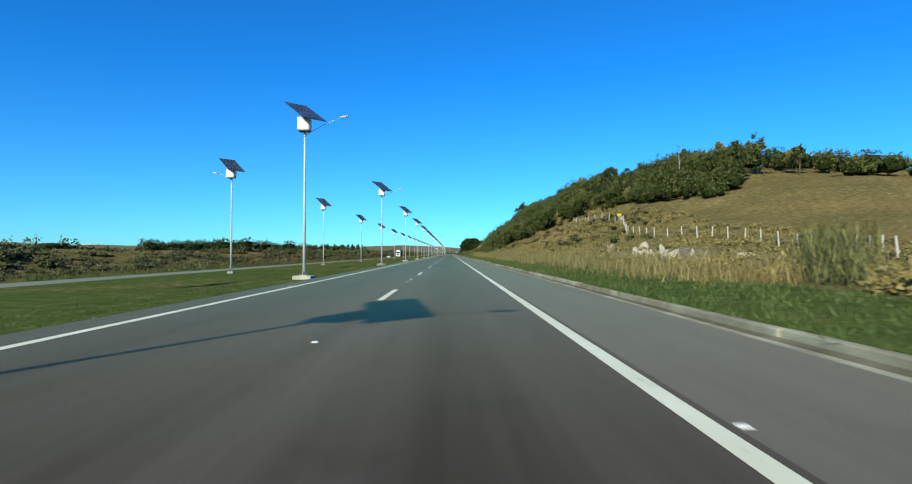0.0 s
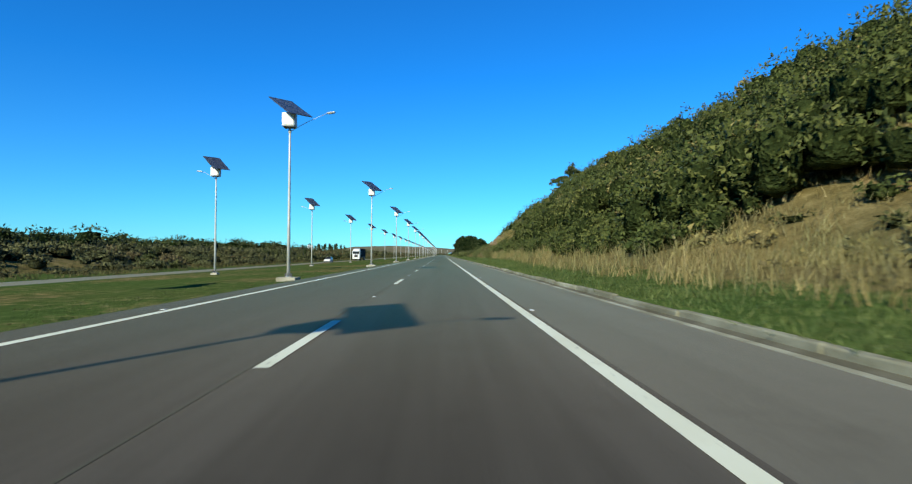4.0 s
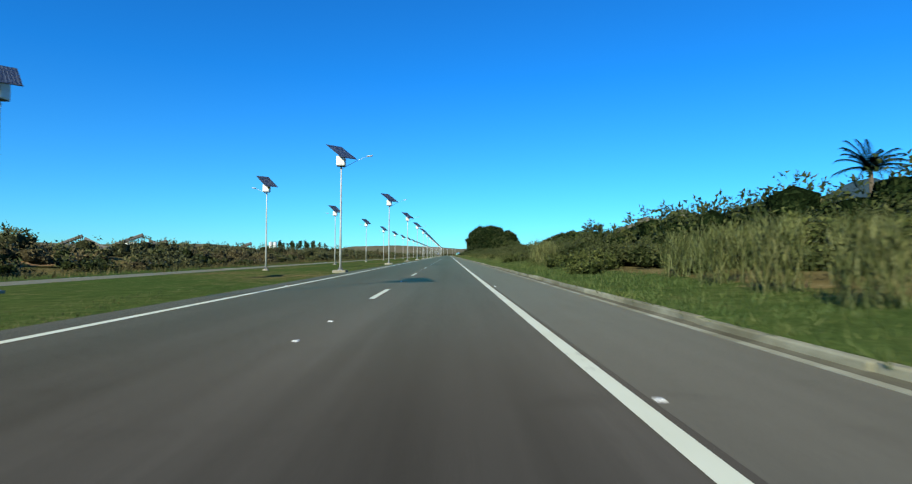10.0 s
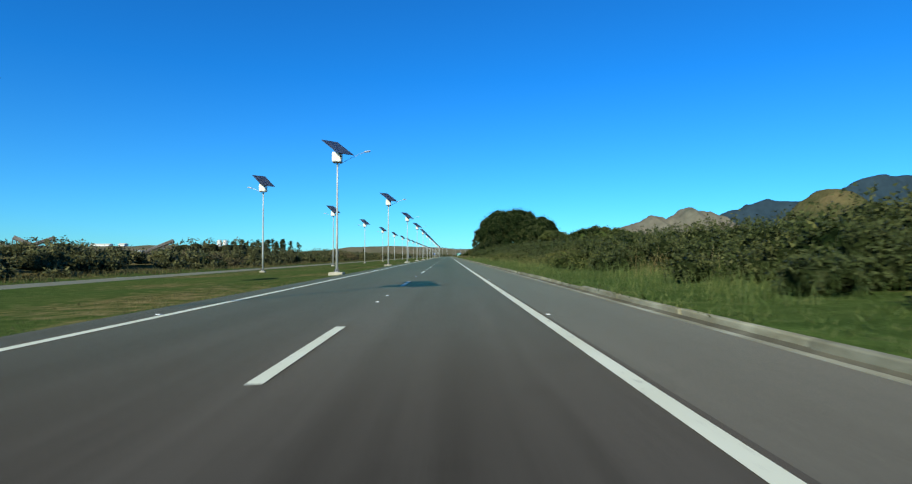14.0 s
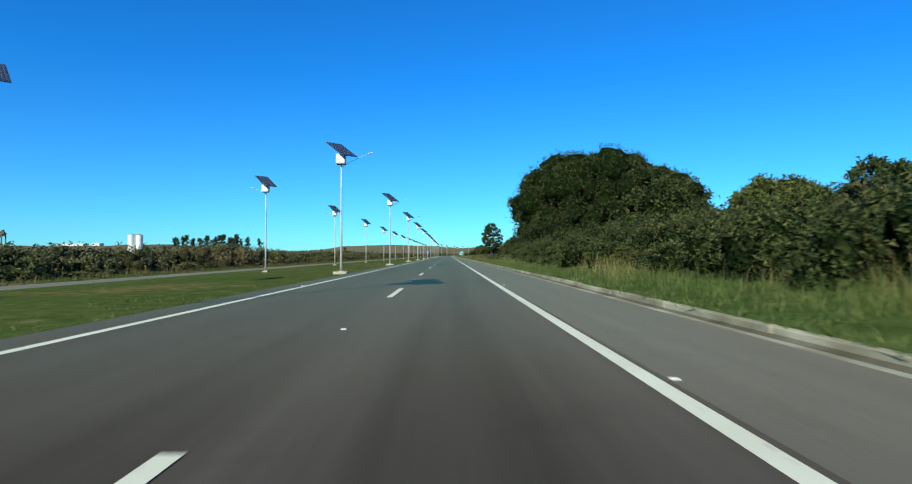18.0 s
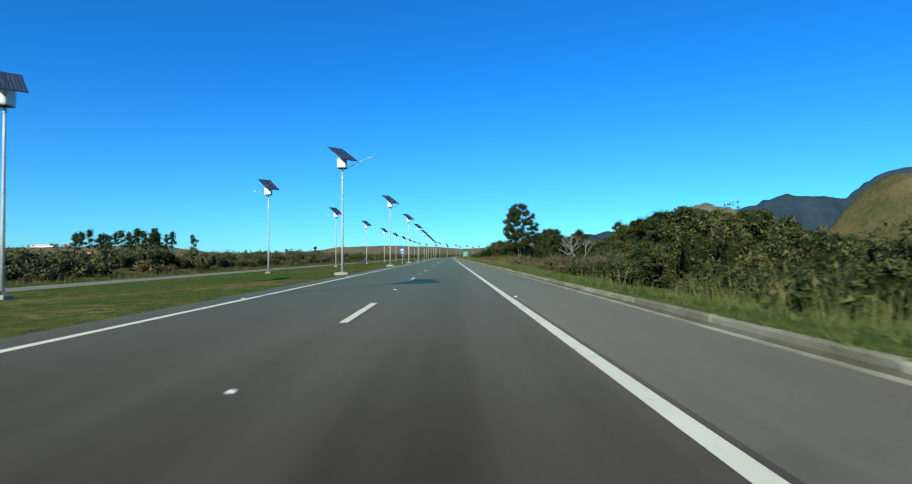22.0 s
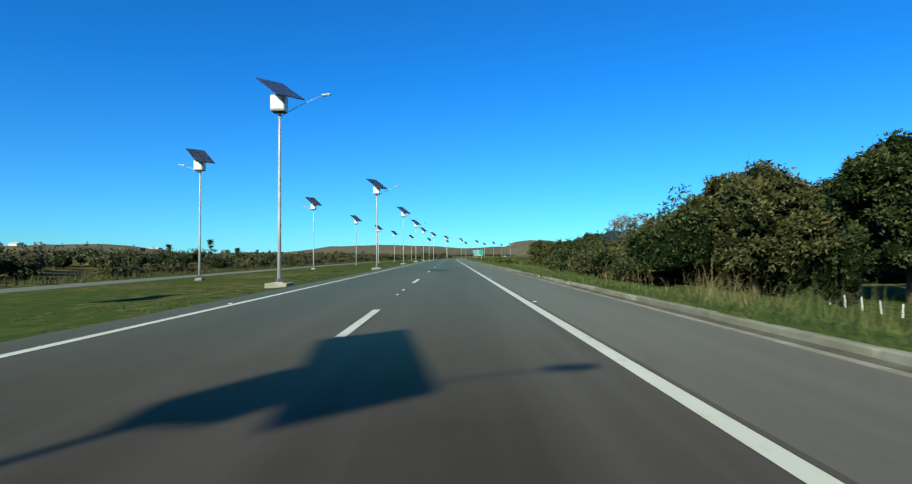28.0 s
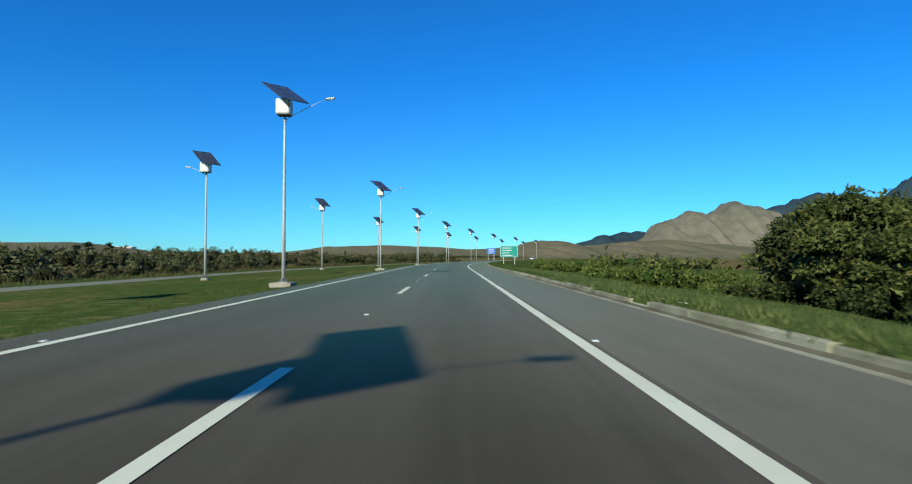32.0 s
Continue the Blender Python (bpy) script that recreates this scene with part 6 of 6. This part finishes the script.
heap((-150, 948, 0.2), 8, 3.8, 2)
heap((-205, 980, 0.2), 9, 3.6, 3)


# ---------- trees of the plain ----------
def ragged_tree(place, tall, seed):
    """A slender tree with a ragged, wind-blown crown."""
    global rng
    kept, rng = rng, np.random.default_rng(seed)
    ob = thing("plain_tree", place, "slender dark tree with ragged crown on the plain", "tree", "trees dotted over the plain")
    part("trunk", tube([(0, 0, -0.3), (0.2, 0, tall * 0.5), (0.1, 0, tall * 0.9)], [0.22, 0.15, 0.06], 6), M["bark"], ob)
    n = 13
    zs = rng.uniform(0.38, 0.97, n)
    w = tall * 0.11 * (0.5 + np.sin(zs * 2.9))
    mid = np.stack([rng.normal(0, 0.6, n) * w * 0.7, rng.normal(0, 0.6, n) * w * 0.7, zs * tall], -1)
    rad = np.stack([tall * rng.uniform(0.04, 0.09, n), tall * rng.uniform(0.04, 0.09, n), tall * rng.uniform(0.04, 0.08, n)], -1)
    part("crown", foliage("crown", mid, rad, 44, 0.5, M["leaf_dark"], -0.9, plain=True), None, ob)
    rng = kept
    return ob


kinds = [ragged_tree((-165 - 9 * k, 1000 + 4 * k, 0.2), 14 + 1.5 * (k % 3), 40 + k) for k in range(4)]
local = np.random.default_rng(12)
for k in range(22):
    copy_thing(kinds[k % 4], pose(-153 - 2.9 * k + local.normal(0, 1.5), 985 + local.uniform(-12, 25), 0.2, 0, 0, float(local.uniform(0, 360))))
for k in range(40):
    x, y = -95 - local.uniform(0, 230), 1040 + local.uniform(0, 520)
    ob = copy_thing(kinds[k % 4], pose(x, y, 0.2, 0, 0, float(local.uniform(0, 360))))
    ob.scale = (0.7, 0.7, float(local.uniform(0.28, 0.5)))


def palm(place, tall, seed):
    """A palm: ringed trunk and arching feathered fronds."""
    local = np.random.default_rng(seed)
    ob = thing("palm_tree", place, "palm tree with arching fronds above the bushes", "tree")
    part("trunk", tube([(0, 0, -0.4), (0.1, 0, tall * 0.5), (0, 0.05, tall)], [0.26, 0.2, 0.16], 9), M["bark"], ob, smooth=True)
    for k in range(26):
        a = 2 * math.pi * k / 26 + local.uniform(-0.15, 0.15)
        up = local.uniform(0.25, 1.35)
        n, reach = 9, 3.6
        pts = []
        for i in range(n):
            f = i / (n - 1)
            pts.append(Vector((math.cos(a) * reach * f * (0.55 + 0.4 * (1.2 - up)), math.sin(a) * reach * f * (0.55 + 0.4 * (1.2 - up)), tall + up * reach * f * 0.95 - 1.7 * f * f)))
        bm = tube(pts, [0.035 - 0.003 * i for i in range(n)], 4)
        side = Vector((-math.sin(a), math.cos(a), 0))
        for i in range(1, n):
            for t in (0.0, 0.33, 0.66):
                p = pts[i - 1].lerp(pts[i], t)
                way = (pts[i] - pts[i - 1]).normalized()
                for sgn in (-1, 1):
                    tip = p + side * sgn * 0.75 * (1.1 - i / n) + way * 0.45 + Vector((0, 0, -0.22))
                    bm.faces.new([bm.verts.new(v) for v in (p - way * 0.05, p + way * 0.05, tip)])
        part("frond", bm, M["leaf_fresh"], ob)
    return ob


palm(spot(358, 36.5), 6.0, 2)
palm(spot(349, 39.0), 4.0, 3)


# ---------- loose rock in the cutting ----------
def boulder_mesh(seed, mat="rock"):
    local = np.random.default_rng(seed)
    bm = bmesh.new()
    bmesh.ops.create_icosphere(bm, subdivisions=2, radius=1.0)
    axes = local.normal(size=(7, 3))
    for v in bm.verts:
        k = 1.0
        for a in axes:
            a = Vector(a).normalized()
            d = v.co.dot(a)
            if d > 0.5:
                k = min(k, 0.5 / d)
        v.co *= k
        v.co *= 1 + local.normal(0, 0.03)
    return bm_mesh("rock", bm, M[mat])


rocks = [boulder_mesh(60 + k) for k in range(5)] + [boulder_mesh(60 + k, "rock_pale") for k in range(5)]


def rock_face(name, s0, s1, l0, l1, seed, label, cells=9.0, proud=0.7, show=0.0):
    """Broken bedrock standing out of the slope: split blocks of uneven height with cracks between them."""
    local = np.random.default_rng(seed)
    ns, nl = int((s1 - s0) / 0.16), int((l1 - l0) / 0.14)
    s, l = np.meshgrid(np.linspace(s0, s1, ns), np.linspace(l0, l1, nl), indexing="ij")
    s, l = s.ravel(), l.ravel()
    n = int((s1 - s0) * (l1 - l0) * cells / 4)
    cs, cl = local.uniform(s0, s1, n), local.uniform(l0, l1, n)
    high, ts, tl = local.uniform(0.05, 1.0, n) ** 1.4 * proud, local.normal(0, 0.35, n), local.normal(0, 0.3, n)
    out = np.empty(len(s))
    for a in range(0, len(s), 4000):
        q = slice(a, a + 4000)
        d = np.hypot((s[q, None] - cs) * 0.75, l[q, None] - cl)
        near = np.argsort(d, 1)[:, :2]
        i = near[:, 0]
        gap = np.take_along_axis(d, near[:, 1:], 1)[:, 0] - np.take_along_axis(d, near[:, :1], 1)[:, 0]
        out[q] = high[i] + ts[i] * (s[q] - cs[i]) + tl[i] * (l[q] - cl[i]) - 0.45 * np.clip(1 - gap / 0.13, 0, 1)
    edge = np.minimum(np.minimum(s - s0, s1 - s) / 2.0, np.minimum(l - l0, l1 - l) / 0.9)
    bare = np.clip((smooth_noise(s, l, 5, seed) + 0.5 * smooth_noise(s, l, 1.7, seed + 1) - show) * 3.5, -0.7, 1)
    out = np.where(bare > 0, out * np.clip(bare * 2, 0, 1), bare * 0.8) * np.clip(edge, 0, 1) - 0.5 * np.clip(1 - edge, 0, 1)
    out += local.normal(0, 0.02, len(s))
    cliff = steps(l, (l0, 0), (l0 + 0.8, 0.7), (l0 + 2.4, 1.0), (l0 + 4.0, 0.6), (l1, 0)) * steps(s, (s0, 0.2), (s0 + 4, 1), (s1 - 2.5, 1), (s1, 0)) * (1 + 0.5 * smooth_noise(s, l, 4, seed + 2))
    v = np.stack([l - 0.62 * out, s, land(s, l) + 0.55 * out + np.clip(bare + 0.7, 0, 1) * cliff], 1)
    k = (np.arange(ns - 1)[:, None] * nl + np.arange(nl - 1)).ravel()
    f = np.concatenate([np.stack([k, k + 1, k + nl + 1], 1), np.stack([k, k + nl + 1, k + nl], 1)])
    tagged(new(name, raw_mesh(name, v, f, [M["rock"]])), label, "rock")


rock_face("rock_outcrop", 263, 290, 12.3, 18.0, 71, "broken brown rock face standing out of the brush on the slope", proud=1.25, show=-0.05)
local = np.random.default_rng(8)
for k in range(105):
    if k < 70:
        s, l, r = local.uniform(263, 298), local.uniform(11.5, 18.5), local.uniform(0.12, 0.34)
    else:
        s, l, r = local.normal(52, 9), local.normal(19.5, 2.2), local.uniform(0.24, 0.80)
    s, l, r = float(s), float(l), float(r)
    ob = new("rock", rocks[k % 5 + (5 if k >= 70 or k % 9 == 0 else 0)])
    ob.matrix_world = pose(*spot(s, l, r * 0.1), *[float(v) for v in local.uniform(0, 360, 3)]) @ Matrix.Diagonal((r * 1.4, r, r * 0.7, 1))
    tagged(ob, "pale angular rock lying in the cut slope", "rock", "rocks of the cutting")


# ---------- pieces of the road ----------
def quad_mesh(name, w, d, z, mat):
    return raw_mesh(name, [(-w / 2, 0, 0), (w / 2, 0, 0), (w / 2, d, 0), (-w / 2, d, 0)], [(0, 1, 2, 3)], [mat])


dash = quad_mesh("lane_dash", 0.16, 4.1, 0, M["paint"])
far_dash = quad_mesh("lane_dash", 0.14, 4.0, 0, M["paint"])
DASH0, CYCLE = 2.08, 16.15
stud_me = bm_mesh("road_stud", loft([[(-0.045, -0.04, 0), (0.045, -0.04, 0), (0.045, 0.04, 0), (-0.045, 0.04, 0)], [(-0.035, -0.02, 0.014), (0.035, -0.02, 0.014), (0.035, 0.02, 0.014), (-0.035, 0.02, 0.014)]]), M["white"])


def place_on_road(name, me, s, l, z=0.007, turn=True):
    ob = new(name, me)
    ob.parent = road
    a = math.atan(max(0.0, min(s - 1028, 230)) / 570)
    ob.matrix_basis = pose(l + float(bend(s)), s, z, 0, 0, -math.degrees(a))
    return ob


for k in range(-3, 86):
    s = DASH0 + CYCLE * k
    place_on_road("lane_dash", dash, s, XD)
    if s < 1060:
        for off in ((9.0, 11.2) if k % 2 else (9.6,)):
            place_on_road("road_stud", stud_me, s + off, XD - 0.02, 0.001)
        place_on_road("road_stud", stud_me, s + 6.0, XR + 0.24, 0.001)
        place_on_road("road_stud", stud_me, s + 6.0, XL - 0.2, 0.001)
    if k % 2 == 0:
        place_on_road("lane_dash", far_dash, s, FAR_A + 0.25, -0.992)

# tyre marks left by a hard stop
for x0, x1, s0, s1, w in ((-0.70, -1.27, 881.5, 896, 0.13), (-0.42, -0.76, 880, 897, 0.17)):
    n = 14
    f = np.linspace(0, 1, n)
    half = w / 2 * np.clip(np.minimum(f, 1 - f) * 6, 0.3, 1)
    mid = x0 + (x1 - x0) * f**1.3
    v = np.stack([np.stack([mid - half, s0 + (s1 - s0) * f, np.full(n, 0.004)], -1), np.stack([mid + half, s0 + (s1 - s0) * f, np.full(n, 0.004)], -1)], 1).reshape(-1, 3)
    i = np.arange(n - 1) * 2
    structure("skid_mark", raw_mesh("skid_mark", v, np.stack([i, i + 1, i + 3, i + 2], 1), [M["rubber_mark"]]), "dark rubber skid mark curving along the lane", "road marking")

kerb = thing("kerb", (0, 0, 0), "weathered pale concrete kerb with joints along the shoulder", "kerb", kind="structure")
kerb_me = bm_mesh("kerb_stone", box(0.16, 3.97, 0.30, (0, 2.0, 0.0), 0.025), M["kerb"])
drains = (44, 122, 182, 243, 302, 401, 470, 543, 642, 720, 800, 879, 924, 983, 1050)
local = np.random.default_rng(3)
gaps = sorted(drains)
for k in range(280):
    s = -20 + 4.0 * k
    near = [d for d in gaps if s - 0.8 < d < s + 4.8]
    lengths = [(s, s + 3.97)] if not near else [(s, near[0] - 0.82), (near[0] + 0.82, s + 3.97)]
    for a, b in lengths:
        if b - a < 0.3:
            continue
        ob = new("kerb_stone", kerb_me)
        ob.parent = kerb
        ob.matrix_basis = pose(KERB + 0.08 + float(bend((a + b) / 2)) + local.normal(0, 0.012), a, -0.02 + local.normal(0, 0.012), 0, 0, local.normal(0, 0.2) - math.degrees(math.atan(max(0.0, min(a - 1028, 230)) / 570))) @ Matrix.Diagonal((1, (b - a) / 3.97, 1, 1))
for d in drains:
    ob = thing("drain_chute", (4.55 + float(bend(d)), d, 0.0), "pale concrete water chute cut through the kerb", "drain", "drain chutes along the kerb")
    part("apron", box(0.9, 1.3, 0.08, (0.42, 0, -0.01), 0.015), M["gutter"], ob)
    for y in (-0.72, 0.72):
        part("side_wall", box(0.9, 0.16, 0.26, (0.42, y, -0.01), 0.02), M["gutter"], ob)
